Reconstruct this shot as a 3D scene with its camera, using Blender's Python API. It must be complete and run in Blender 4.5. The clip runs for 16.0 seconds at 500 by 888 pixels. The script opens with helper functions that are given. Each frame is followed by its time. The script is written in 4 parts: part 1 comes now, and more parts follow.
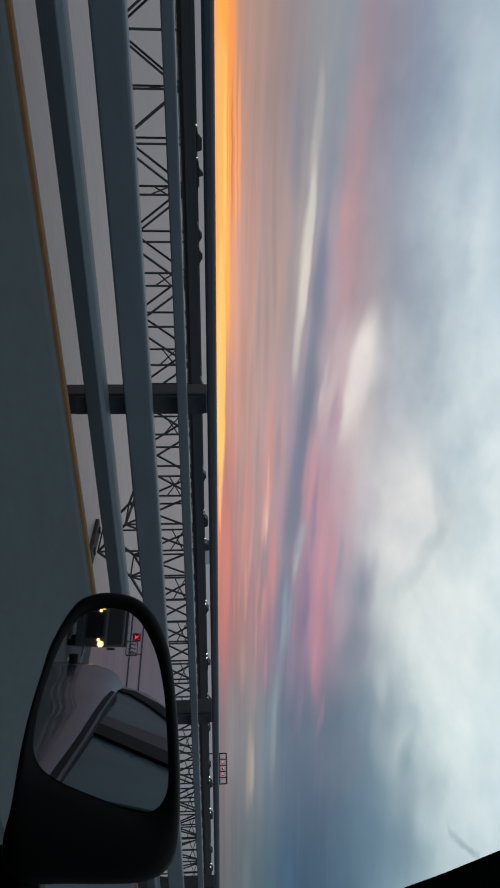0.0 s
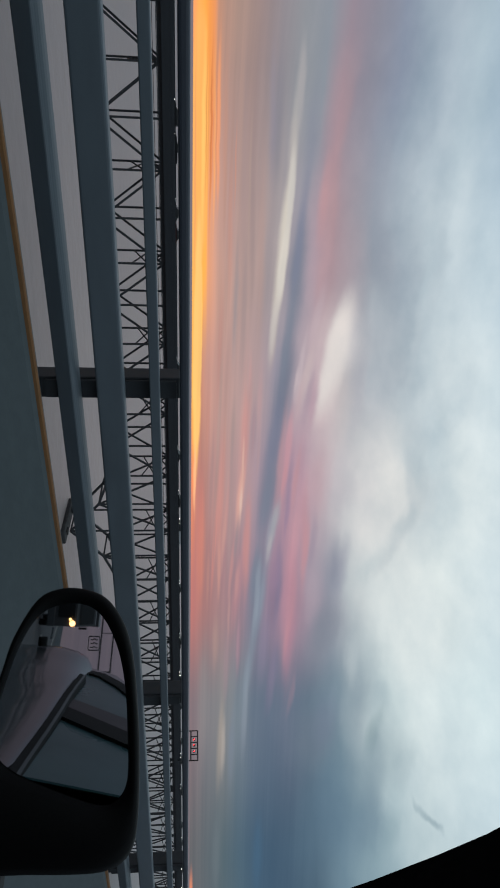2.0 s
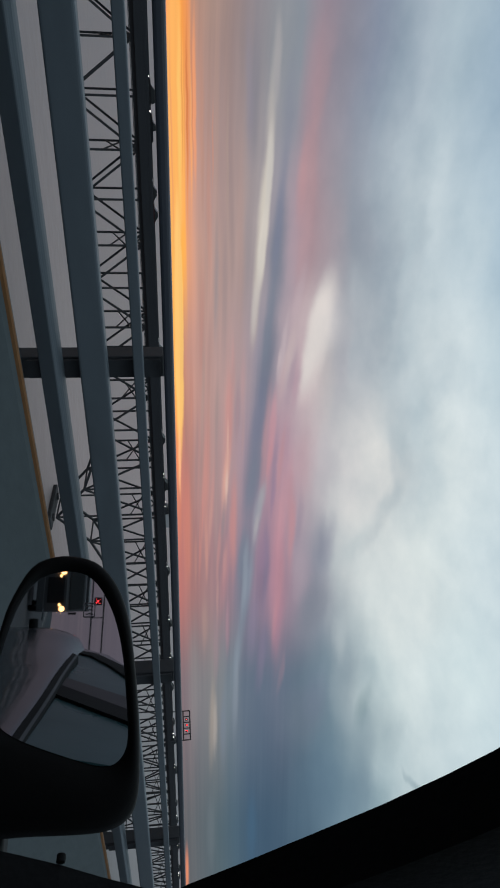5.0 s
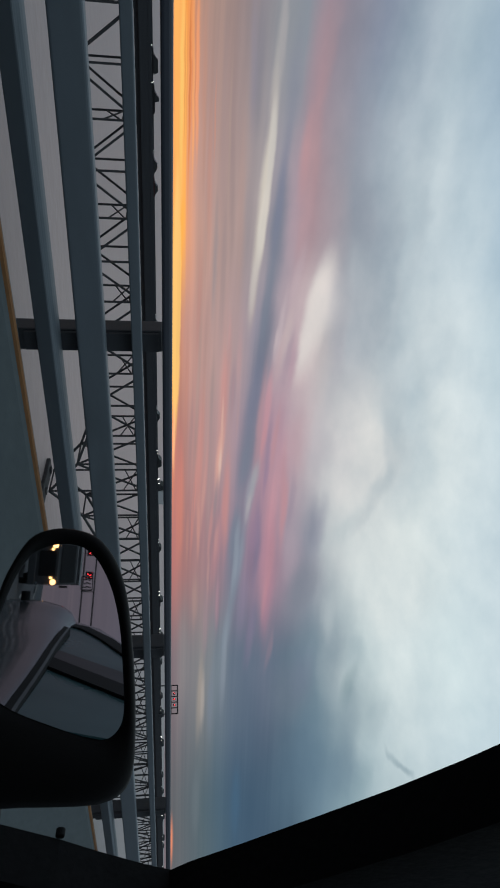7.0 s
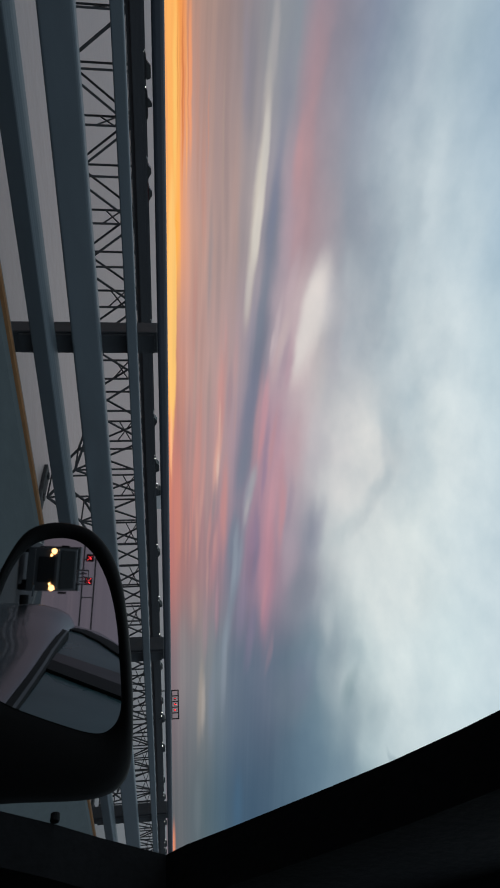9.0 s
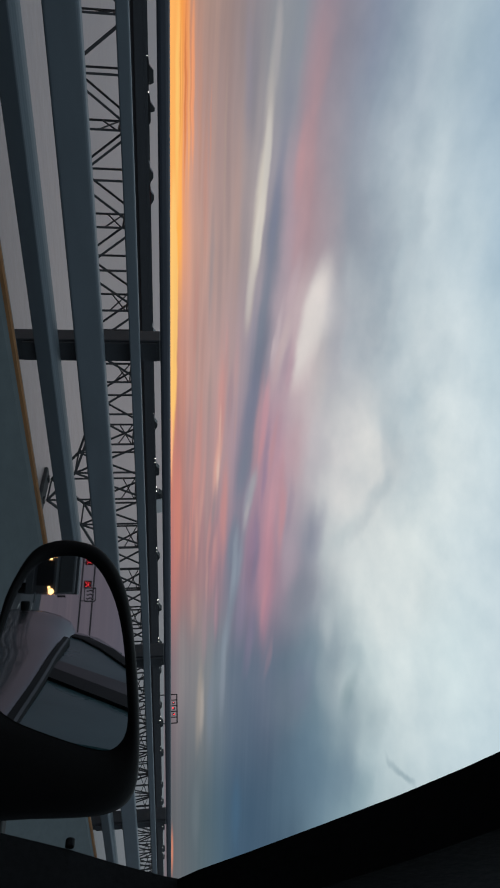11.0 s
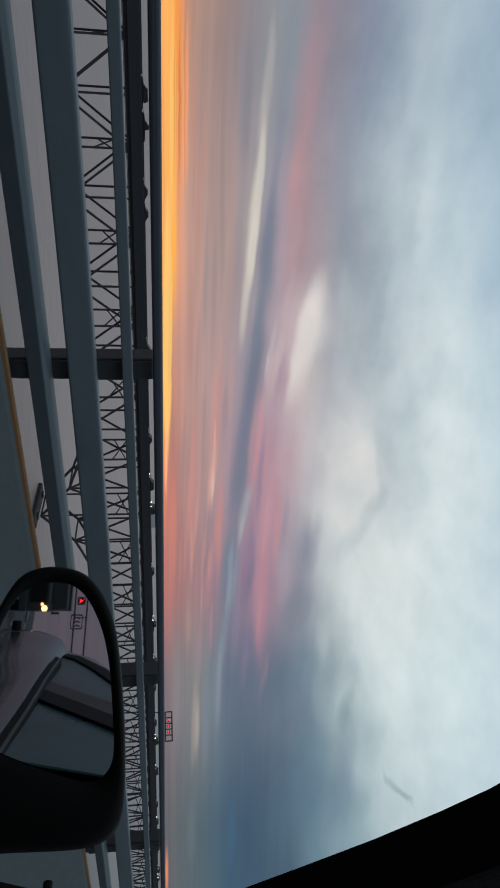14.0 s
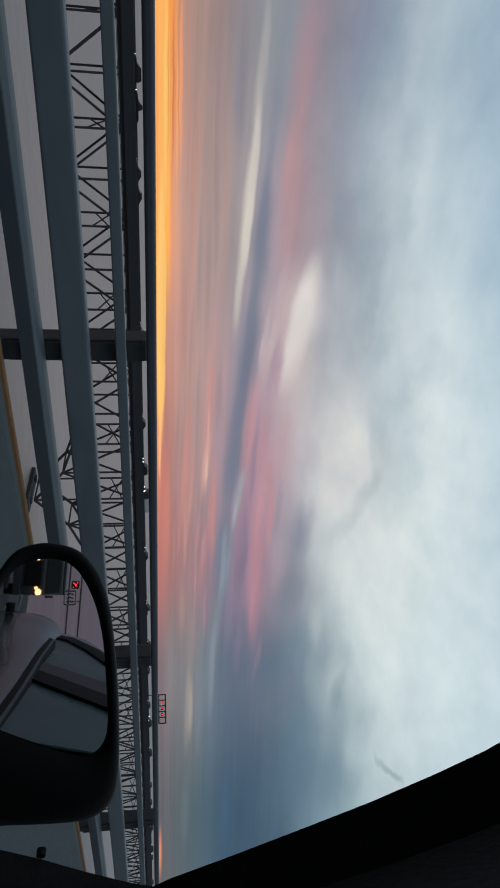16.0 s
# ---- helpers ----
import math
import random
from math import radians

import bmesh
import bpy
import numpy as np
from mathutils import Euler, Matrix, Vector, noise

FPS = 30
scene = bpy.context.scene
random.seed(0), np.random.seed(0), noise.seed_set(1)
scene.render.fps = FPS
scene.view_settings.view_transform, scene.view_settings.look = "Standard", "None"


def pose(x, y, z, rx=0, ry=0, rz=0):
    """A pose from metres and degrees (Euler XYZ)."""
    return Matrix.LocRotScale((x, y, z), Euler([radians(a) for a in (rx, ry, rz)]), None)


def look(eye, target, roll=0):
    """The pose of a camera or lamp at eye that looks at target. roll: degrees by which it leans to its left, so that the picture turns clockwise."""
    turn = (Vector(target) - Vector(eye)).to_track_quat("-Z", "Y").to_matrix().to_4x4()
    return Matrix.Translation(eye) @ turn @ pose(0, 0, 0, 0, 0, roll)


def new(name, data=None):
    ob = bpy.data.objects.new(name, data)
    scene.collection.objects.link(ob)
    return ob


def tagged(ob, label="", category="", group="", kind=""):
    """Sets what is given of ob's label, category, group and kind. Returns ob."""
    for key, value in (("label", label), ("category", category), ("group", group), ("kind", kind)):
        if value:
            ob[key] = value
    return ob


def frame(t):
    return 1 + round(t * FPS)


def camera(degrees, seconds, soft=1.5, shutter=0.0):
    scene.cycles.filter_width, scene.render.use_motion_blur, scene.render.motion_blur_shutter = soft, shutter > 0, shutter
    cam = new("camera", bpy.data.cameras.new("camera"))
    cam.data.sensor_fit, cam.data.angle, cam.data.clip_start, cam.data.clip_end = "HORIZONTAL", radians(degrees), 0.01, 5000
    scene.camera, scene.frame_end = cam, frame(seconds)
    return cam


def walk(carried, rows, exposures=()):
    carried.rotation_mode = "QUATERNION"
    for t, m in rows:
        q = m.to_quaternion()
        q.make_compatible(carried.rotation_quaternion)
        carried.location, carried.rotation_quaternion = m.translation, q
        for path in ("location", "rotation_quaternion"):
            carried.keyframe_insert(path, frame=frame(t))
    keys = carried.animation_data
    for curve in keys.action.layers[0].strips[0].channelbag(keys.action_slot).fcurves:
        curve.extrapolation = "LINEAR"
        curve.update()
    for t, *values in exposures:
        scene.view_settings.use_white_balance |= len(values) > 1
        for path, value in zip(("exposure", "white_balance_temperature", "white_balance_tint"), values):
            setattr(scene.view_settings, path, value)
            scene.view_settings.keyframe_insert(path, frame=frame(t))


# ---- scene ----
cam = camera(42.0, 16.0, soft=1.9)
EYE = Vector((0.0, 0.0, 1.51))


def held(yaw, pitch, roll, dx, dy, dz):
    """The phone beside the driver, on its side: yaw to the left of the road, degrees and metres."""
    eye = EYE + Vector((dx, dy, dz))
    y, p = radians(yaw), radians(pitch)
    return look(eye, eye + Vector((-math.sin(y) * math.cos(p), math.cos(y) * math.cos(p), math.sin(p))), roll)


walk(cam, [
    (0.0, held(58.09, 2.97, 89.57, 0.0074, 0.0044, 0.0010)),
    (0.5, held(58.03, 2.46, 90.05, 0.0117, -0.0000, -0.0071)),
    (1.0, held(56.43, 2.62, 90.68, 0.0003, 0.0038, -0.0031)),
    (1.5, held(56.14, 3.58, 91.20, 0.0060, -0.0149, -0.0019)),
    (2.0, held(56.43, 5.15, 90.27, 0.0029, -0.0212, 0.0159)),
    (2.5, held(56.63, 5.49, 89.05, 0.0067, -0.0164, 0.0165)),
    (3.0, held(55.92, 5.19, 90.33, 0.0084, -0.0113, 0.0029)),
    (3.5, held(56.18, 5.44, 89.98, 0.0094, -0.0051, -0.0004)),
    (4.0, held(55.98, 6.43, 89.11, 0.0157, -0.0059, 0.0097)),
    (6.5, held(53.05, 6.64, 89.64, 0.0062, 0.0148, -0.0012)),
    (7.0, held(52.94, 6.98, 90.09, 0.0036, 0.0145, -0.0037)),
    (7.5, held(52.83, 7.08, 89.25, 0.0043, 0.0183, -0.0059)),
    (8.0, held(52.96, 6.95, 89.35, 0.0028, 0.0276, -0.0125)),
    (8.5, held(53.08, 7.03, 89.93, 0.0052, 0.0274, -0.0129)),
    (9.0, held(53.24, 7.20, 89.35, 0.0108, 0.0302, 0.0001)),
    (11.5, held(53.87, 7.26, 90.03, 0.0060, 0.0014, -0.0096)),
    (12.0, held(53.83, 7.43, 90.57, 0.0027, 0.0050, -0.0062)),
    (12.5, held(54.00, 7.92, 89.88, 0.0035, 0.0095, 0.0026)),
    (13.0, held(53.61, 7.80, 90.40, 0.0067, -0.0020, -0.0050)),
    (13.5, held(53.57, 7.71, 90.38, -0.0009, -0.0210, -0.0041)),
    (14.0, held(54.88, 7.65, 89.66, 0.0029, -0.0100, 0.0019)),
    (14.5, held(54.19, 7.76, 89.67, 0.0048, -0.0013, -0.0016)),
    (15.0, held(53.22, 7.64, 90.35, -0.0011, 0.0030, -0.0011)),
    (15.5, held(53.28, 7.93, 89.41, 0.0056, 0.0011, 0.0071)),
    (16.0, held(53.55, 8.19, 89.67, 0.0051, 0.0031, 0.0015)),
], exposures=[(0.0, 0.12), (1.0, 0.14), (2.0, 0.08), (3.0, 0.03), (4.0, 0.0), (6.5, 0.02), (11.5, 0.0), (16.0, 0.0)])


# ---- dusk sky: the only daylight, after sunset ----
def lin(c):
    """A colour of 0 to 255 as linear light."""
    return tuple((v / 255 / 12.92) if v < 10.3 else ((v / 255 + 0.055) / 1.055) ** 2.4 for v in c)


world = bpy.data.worlds.new("dusk_sky")
scene.world = world
world.use_nodes = True
WT = world.node_tree
WT.nodes.clear()


def wnode(kind, **values):
    n = WT.nodes.new(kind)
    for key, value in values.items():
        n.inputs[key].default_value = value
    return n


def wmath(op, a, b=0.0, c=0.0, clamp=False):
    n = WT.nodes.new("ShaderNodeMath")
    n.operation, n.use_clamp = op, clamp
    for i, v in enumerate((a, b, c)):
        if isinstance(v, (int, float)):
            n.inputs[i].default_value = v
        else:
            WT.links.new(v, n.inputs[i])
    return n.outputs[0]


direction = WT.nodes.new("ShaderNodeTexCoord").outputs["Generated"]
apart = WT.nodes.new("ShaderNodeSeparateXYZ")
WT.links.new(direction, apart.inputs[0])
level = wmath("MULTIPLY", wmath("ARCSINE", apart.outputs["Z"]), 180 / math.pi)
bearing = wmath("MULTIPLY", wmath("ARCTAN2", wmath("MULTIPLY", apart.outputs["X"], -1.0), apart.outputs["Y"]), 180 / math.pi)
flat = WT.nodes.new("ShaderNodeCombineXYZ")
WT.links.new(bearing, flat.inputs[0])
WT.links.new(level, flat.inputs[1])


def wnoise(sx, sy, scale, detail, rough):
    """Noise over bearing and height, drawn out along the horizon."""
    m = wnode("ShaderNodeMapping", Scale=(sx, sy, 1.0), Rotation=(0, 0, 0.06))
    WT.links.new(flat.outputs[0], m.inputs["Vector"])
    n = wnode("ShaderNodeTexNoise", Scale=scale, Detail=detail, Roughness=rough)
    WT.links.new(m.outputs[0], n.inputs["Vector"])
    return n


# the clouds flow in lines that rise slowly away from the road; soft wisps push them about
height = wmath("DIVIDE", wmath("MAXIMUM", level, 0.0), 18.0, clamp=True)
flow = wmath("DIVIDE", level, wmath("MAXIMUM", wmath("MULTIPLY_ADD", bearing, 0.0105, 0.37), 0.3))
along = WT.nodes.new("ShaderNodeCombineXYZ")
WT.links.new(bearing, along.inputs[0])
WT.links.new(flow, along.inputs[1])


def wflow(sx, sy, detail, rough):
    m = wnode("ShaderNodeMapping", Scale=(sx, sy, 1.0))
    WT.links.new(along.outputs[0], m.inputs["Vector"])
    n = wnode("ShaderNodeTexNoise", Scale=1.0, Detail=detail, Roughness=rough)
    WT.links.new(m.outputs[0], n.inputs["Vector"])
    return wmath("SUBTRACT", n.outputs["Fac"], 0.5)


wisp = wflow(0.07, 0.5, 3.0, 0.5)
puff = wmath("SUBTRACT", wnoise(0.11, 0.16, 1.0, 4.0, 0.5).outputs["Fac"], 0.5)
push = wmath("MULTIPLY", height, wmath("ADD", wmath("MULTIPLY", wisp, 1.2), wmath("MULTIPLY", wmath("MULTIPLY", puff, height), 4.5)))
slide = wmath("MULTIPLY", wflow(0.04, 0.3, 2.0, 0.5), 3.0)
warped = WT.nodes.new("ShaderNodeCombineXYZ")
WT.links.new(wmath("ADD", bearing, slide), warped.inputs[0])
WT.links.new(wmath("ADD", level, push), warped.inputs[1])
TOP = 34.0
ramp_at = wmath("DIVIDE", wmath("MAXIMUM", wmath("ADD", level, wmath("MULTIPLY", push, 0.7)), 0.0), TOP)


def wmix(fac, a, b):
    n = WT.nodes.new("ShaderNodeMix")
    n.data_type, n.clamp_factor = "RGBA", True
    for socket, v in ((n.inputs[0], fac), (n.inputs[6], a), (n.inputs[7], b)):
        if isinstance(v, (int, float, tuple)):
            socket.default_value = v
        else:
            WT.links.new(v, socket)
    return n.outputs[2]


def sky_ramp(stops):
    """Colours from the horizon upwards, at degrees of height."""
    n = WT.nodes.new("ShaderNodeValToRGB")
    e = n.color_ramp.elements
    e[0].position, e[0].color = stops[0][0] / TOP, (*lin(stops[0][1:]), 1)
    e[1].position, e[1].color = 1.0, (*lin((186, 205, 215)), 1)
    for h, *c in stops[1:]:
        new_stop = e.new(h / TOP)
        new_stop.color = (*lin(c), 1)
    WT.links.new(ramp_at, n.inputs["Fac"])
    return n.outputs["Color"]


STATIONS, STROKES = [], []


def stroke(at, high, half_length, half_width, turn, colour, strength):
    """A drawn-out cloud: centre, half axes and turn in degrees of bearing and height."""
    STROKES.append((at, high, half_length, half_width, turn, colour, strength))


STATIONS.append((172.0, sky_ramp([(0.0, 122, 112, 120), (5.0, 124, 116, 126), (12.0, 130, 132, 146), (22.0, 150, 162, 174)])))
STATIONS.append((125.0, sky_ramp([(0.0, 170, 134, 122), (3.0, 150, 132, 132), (8.0, 142, 137, 148), (16.0, 146, 156, 168), (25.0, 160, 178, 190)])))
STATIONS.append((86.8, sky_ramp([(0.13, 255,166,104), (0.42, 255,172,88), (0.83, 255,170,76), (1.16, 248,158,80), (1.57, 238,152,94), (1.86, 200,147,122), (2.49, 182,144,128), (3.32, 170,141,129), (4.98, 154,134,132), (6.65, 140,134,140), (8.32, 142,145,151), (9.98, 136,143,153), (11.44, 150,136,147), (13.29, 140,139,152), (15.34, 134,144,162), (17.37, 146,161,175), (19.37, 163,178,190), (21.34, 168,186,197), (24.52, 156,178,195)])))
STATIONS.append((72.4, sky_ramp([(0.11, 255,184,98), (0.48, 255,188,84), (0.90, 255,178,80), (1.18, 255,177,91), (1.32, 232,162,121), (1.74, 217,158,130), (2.11, 201,155,136), (3.71, 186,155,145), (5.59, 171,149,146), (7.01, 164,154,155), (8.90, 154,149,160), (10.31, 169,149,159), (11.72, 168,143,150), (13.13, 162,152,160), (14.99, 150,156,166), (17.30, 154,166,177), (19.57, 176,190,198), (21.81, 190,204,211), (24.01, 187,204,213), (27.54, 168,191,206)])))
STATIONS.append((62.1, sky_ramp([(0.09, 255,184,92), (0.53, 252,168,80), (0.77, 206,142,116), (1.30, 197,148,135), (2.38, 186,147,139), (3.85, 181,151,147), (5.81, 171,149,151), (7.29, 151,145,158), (9.26, 169,155,164), (11.23, 193,173,177), (13.19, 184,178,180), (15.63, 172,178,185), (18.03, 174,185,192), (20.40, 189,202,208), (23.19, 203,215,219), (25.90, 200,215,221), (28.66, 182,203,213)])))
STATIONS.append((53.2, sky_ramp([(0.07, 230,140,104), (0.42, 198,128,114), (0.91, 178,129,121), (1.89, 180,139,135), (3.37, 173,142,141), (4.86, 173,145,149), (5.85, 164,143,154), (6.85, 151,141,156), (8.34, 173,138,152), (9.84, 177,147,160), (11.33, 186,171,177), (13.80, 194,194,196), (15.76, 206,207,207), (17.71, 211,213,212), (19.15, 191,201,205), (20.58, 190,203,208), (23.40, 208,219,221), (26.13, 207,220,224), (28.92, 194,212,220)])))
STATIONS.append((43.3, sky_ramp([(0.05, 190,120,114), (0.87, 170,121,118), (2.32, 158,125,127), (3.78, 152,125,133), (5.73, 144,131,148), (7.20, 154,127,145), (8.67, 162,132,147), (10.13, 156,140,154), (11.60, 148,148,160), (13.54, 178,186,190), (15.95, 202,210,211), (18.33, 210,218,218), (21.14, 212,222,222), (24.79, 206,220,224), (28.42, 195,212,220)])))
STATIONS.append((34.1, sky_ramp([(0.03, 131,114,119), (1.28, 123,121,126), (2.67, 131,131,133), (3.60, 117,127,136), (5.00, 102,115,131), (6.40, 95,109,127), (7.80, 101,112,130), (9.67, 97,114,130), (12.00, 114,135,148), (13.63, 154,169,176), (15.70, 190,205,207), (19.32, 206,219,221), (23.72, 202,219,223), (27.23, 196,213,220)])))
STATIONS.append((23.4, sky_ramp([(0.00, 103,103,106), (1.15, 95,103,109), (2.42, 87,103,111), (3.70, 77,99,114), (4.98, 66,90,111), (7.13, 68,90,110), (9.27, 74,96,113), (11.40, 107,132,147), (13.52, 134,158,168), (15.62, 164,184,191), (17.70, 190,206,210), (21.76, 198,215,221), (25.02, 193,212,220)])))
STATIONS.append((-60.0, sky_ramp([(0.0, 112, 114, 124), (6.0, 104, 116, 136), (14.0, 124, 142, 158), (24.0, 165, 182, 192)])))
STATIONS.append((-165.0, sky_ramp([(0.0, 122, 112, 120), (5.0, 124, 116, 126), (12.0, 130, 132, 146), (22.0, 150, 162, 174)])))
stroke(53.19, 9.23, 4.3, 0.39, -174.1, (194,142,143), 0.40)
stroke(47.17, 9.89, 4.2, 0.45, -172.1, (190,140,145), 0.40)
stroke(40.39, 8.18, 3.4, 0.37, -171.0, (186,134,143), 0.40)
stroke(35.72, 8.32, 2.6, 0.35, -166.8, (158,130,143), 0.32)
stroke(55.70, 5.90, 3.5, 0.26, -176.6, (174,144,143), 0.32)
stroke(57.17, 2.92, 5.5, 0.25, -177.9, (186,144,133), 0.36)
stroke(55.68, 1.35, 7.6, 0.32, -178.4, (186,132,120), 0.45)
stroke(57.68, 3.66, 4.9, 0.40, -176.9, (150,136,134), 0.40)
stroke(53.22, 2.23, 5.5, 0.32, -177.7, (148,128,126), 0.40)
stroke(34.48, 15.31, 3.2, 1.45, 173.8, (160,177,184), 0.40)
stroke(37.60, 13.12, 3.6, 0.90, -174.1, (188,198,201), 0.40)
stroke(34.65, 11.83, 3.2, 1.02, -170.0, (128,146,158), 0.40)
stroke(82.08, 16.94, 8.3, 0.89, -175.9, (150,164,178), 0.35)
stroke(81.21, 19.42, 8.8, 1.04, -175.4, (182,196,205), 0.35)
stroke(75.78, 21.76, 8.9, 1.28, -176.0, (200,213,219), 0.40)
stroke(71.60, 20.38, 8.7, 0.75, -174.3, (176,189,197), 0.35)
stroke(68.18, 24.67, 13.7, 1.88, 179.7, (204,217,222), 0.30)
stroke(59.33, 21.29, 5.9, 1.15, 167.1, (180,194,200), 0.35)
stroke(61.42, 22.95, 5.8, 1.30, -173.0, (190,204,211), 0.30)
stroke(65.35, 18.54, 5.6, 0.79, -173.2, (184,194,200), 0.40)
stroke(59.78, 14.69, 5.1, 0.97, -165.9, (170,172,180), 0.40)
stroke(60.72, 10.83, 6.4, 0.72, -170.0, (176,150,162), 0.40)
stroke(85.14, 8.26, 4.9, 0.53, -178.5, (180,177,174), 0.30)
stroke(80.85, 8.01, 5.9, 0.51, -177.8, (198,191,182), 0.45)
stroke(75.62, 7.73, 6.1, 0.63, -176.2, (212,205,192), 0.80)
stroke(70.01, 7.33, 6.2, 0.67, -174.8, (208,199,187), 0.75)
stroke(65.32, 6.93, 3.7, 0.54, -175.0, (190,176,168), 0.50)
stroke(81.23, 9.40, 7.6, 0.89, -179.7, (130,136,151), 0.55)
stroke(71.13, 8.85, 8.4, 1.25, -176.7, (116,123,139), 0.85)
stroke(61.14, 7.95, 8.4, 1.42, -173.3, (108,116,133), 0.85)
stroke(52.23, 6.86, 8.4, 1.52, -173.5, (112,119,136), 0.85)
stroke(43.19, 5.57, 7.8, 1.23, -172.3, (112,122,138), 0.80)
stroke(35.16, 4.28, 7.5, 0.85, -172.4, (122,134,144), 0.50)
stroke(82.78, 6.81, 8.1, 0.62, 179.9, (126,126,137), 0.60)
stroke(71.88, 6.50, 9.5, 0.72, -178.0, (140,134,142), 0.40)
stroke(84.36, 11.59, 6.4, 1.03, 179.5, (170,142,148), 0.45)
stroke(77.44, 11.32, 7.8, 1.09, -177.9, (178,144,148), 0.55)
stroke(71.31, 10.97, 5.9, 0.89, -174.8, (180,148,154), 0.50)
stroke(65.45, 13.04, 5.9, 1.48, -174.5, (216,212,208), 0.80)
stroke(61.93, 11.93, 6.2, 1.19, -166.7, (218,212,208), 0.80)
stroke(65.25, 13.84, 4.1, 1.57, -176.9, (200,199,201), 0.50)
stroke(65.16, 11.64, 6.2, 1.40, -173.9, (192,176,180), 0.55)
stroke(61.96, 9.89, 4.7, 0.71, -166.7, (196,178,178), 0.55)
stroke(59.72, 9.25, 3.6, 0.64, -168.5, (186,160,166), 0.45)
stroke(59.74, 10.73, 3.6, 0.80, -170.9, (170,140,156), 0.50)
stroke(54.45, 7.86, 8.1, 0.51, -175.5, (194,148,151), 0.44)
stroke(53.20, 9.46, 5.7, 0.77, -174.8, (170,138,151), 0.32)
stroke(48.45, 9.89, 7.4, 0.70, -175.2, (188,140,147), 0.52)
stroke(42.88, 8.47, 8.1, 0.74, -173.9, (184,136,145), 0.48)
stroke(39.51, 8.52, 6.7, 0.72, -170.7, (158,128,142), 0.32)
stroke(52.70, 8.62, 4.9, 0.40, -174.8, (136,126,148), 0.50)
stroke(47.41, 10.59, 4.6, 0.48, -172.6, (146,136,152), 0.50)
stroke(44.07, 7.49, 6.5, 0.54, -173.7, (112,113,139), 0.60)
stroke(56.65, 4.41, 11.8, 0.51, -177.4, (198,148,141), 0.40)
stroke(51.76, 2.56, 9.0, 0.55, -177.2, (206,140,130), 0.50)
stroke(49.33, 0.84, 8.2, 0.47, -178.4, (214,128,116), 0.50)
stroke(53.47, 3.51, 7.3, 0.24, -177.7, (158,138,140), 0.50)
stroke(53.23, 1.78, 6.9, 0.32, -177.6, (150,128,130), 0.40)
stroke(31.80, 14.90, 2.9, 1.00, -163.2, (120,143,149), 0.60)
stroke(76.51, 1.01, 7.1, 0.20, -179.3, (255,178,82), 0.80)
stroke(68.14, 0.83, 7.1, 0.19, -178.8, (255,180,84), 0.80)
stroke(52.68, 11.30, 5.0, 1.62, -171.7, (178,144,154), 0.45)
stroke(42.60, 6.93, 4.4, 0.77, -172.3, (122,111,132), 0.55)
stroke(37.61, 7.02, 2.6, 0.59, -169.0, (112,115,137), 0.50)
stroke(58.17, 4.89, 7.0, 0.44, -176.2, (192,142,139), 0.48)
stroke(52.47, 4.33, 5.2, 0.40, -174.8, (220,168,152), 0.70)
stroke(58.19, 5.44, 4.2, 0.48, -176.5, (150,130,140), 0.50)
stroke(48.57, 2.89, 7.9, 0.38, -174.1, (194,136,133), 0.36)
stroke(44.41, 4.08, 6.8, 0.56, -171.1, (188,134,139), 0.40)
stroke(46.85, 2.01, 5.5, 0.23, -176.0, (212,138,128), 0.55)
stroke(46.36, 1.52, 4.1, 0.23, -176.8, (160,118,120), 0.50)
stroke(45.58, 3.51, 3.8, 0.25, -173.1, (204,146,141), 0.40)
stroke(45.60, 2.83, 3.7, 0.31, -175.3, (156,122,128), 0.50)
stroke(48.22, 7.04, 4.2, 0.64, -168.8, (150,154,164), 0.70)
stroke(42.41, 5.76, 5.4, 0.54, -169.3, (140,150,164), 0.60)
stroke(36.81, 4.70, 3.9, 0.44, -170.5, (132,146,160), 0.50)
stroke(31.68, 2.43, 4.7, 0.41, -175.8, (170,158,146), 0.50)
stroke(34.86, 3.24, 4.0, 0.57, -173.2, (124,129,135), 0.40)
stroke(52.38, 17.80, 4.0, 3.95, 178.1, (217,218,216), 0.65)
stroke(49.59, 15.74, 4.3, 3.25, 171.3, (212,213,212), 0.55)
stroke(53.18, 13.28, 5.7, 1.95, -172.8, (176,172,180), 0.40)
stroke(54.18, 19.23, 4.3, 1.16, -179.9, (176,189,195), 0.55)
stroke(49.56, 18.02, 3.8, 1.14, -160.0, (172,185,191), 0.55)
stroke(45.55, 15.63, 3.5, 1.28, -141.3, (178,190,194), 0.50)
stroke(45.63, 12.41, 4.2, 1.35, -173.4, (130,134,150), 0.70)
stroke(40.31, 11.07, 4.8, 1.69, -167.5, (122,129,142), 0.75)
stroke(43.96, 10.39, 4.5, 1.10, -173.7, (172,160,170), 0.40)
stroke(35.29, 13.34, 4.3, 1.33, -163.2, (140,156,166), 0.50)
stroke(37.30, 14.85, 4.0, 1.66, -170.9, (176,189,193), 0.50)
stroke(39.14, 17.99, 6.8, 4.61, 179.1, (213,222,222), 0.55)
stroke(32.63, 15.82, 2.6, 1.84, 164.8, (176,192,197), 0.45)
stroke(26.59, 10.51, 7.5, 3.91, -155.3, (92,117,136), 0.60)
stroke(30.27, 15.24, 3.8, 2.85, -146.8, (132,153,163), 0.45)
stroke(25.62, 13.25, 3.8, 2.24, -149.1, (108,132,149), 0.60)
stroke(32.09, 10.03, 3.9, 2.83, -156.6, (108,120,134), 0.50)
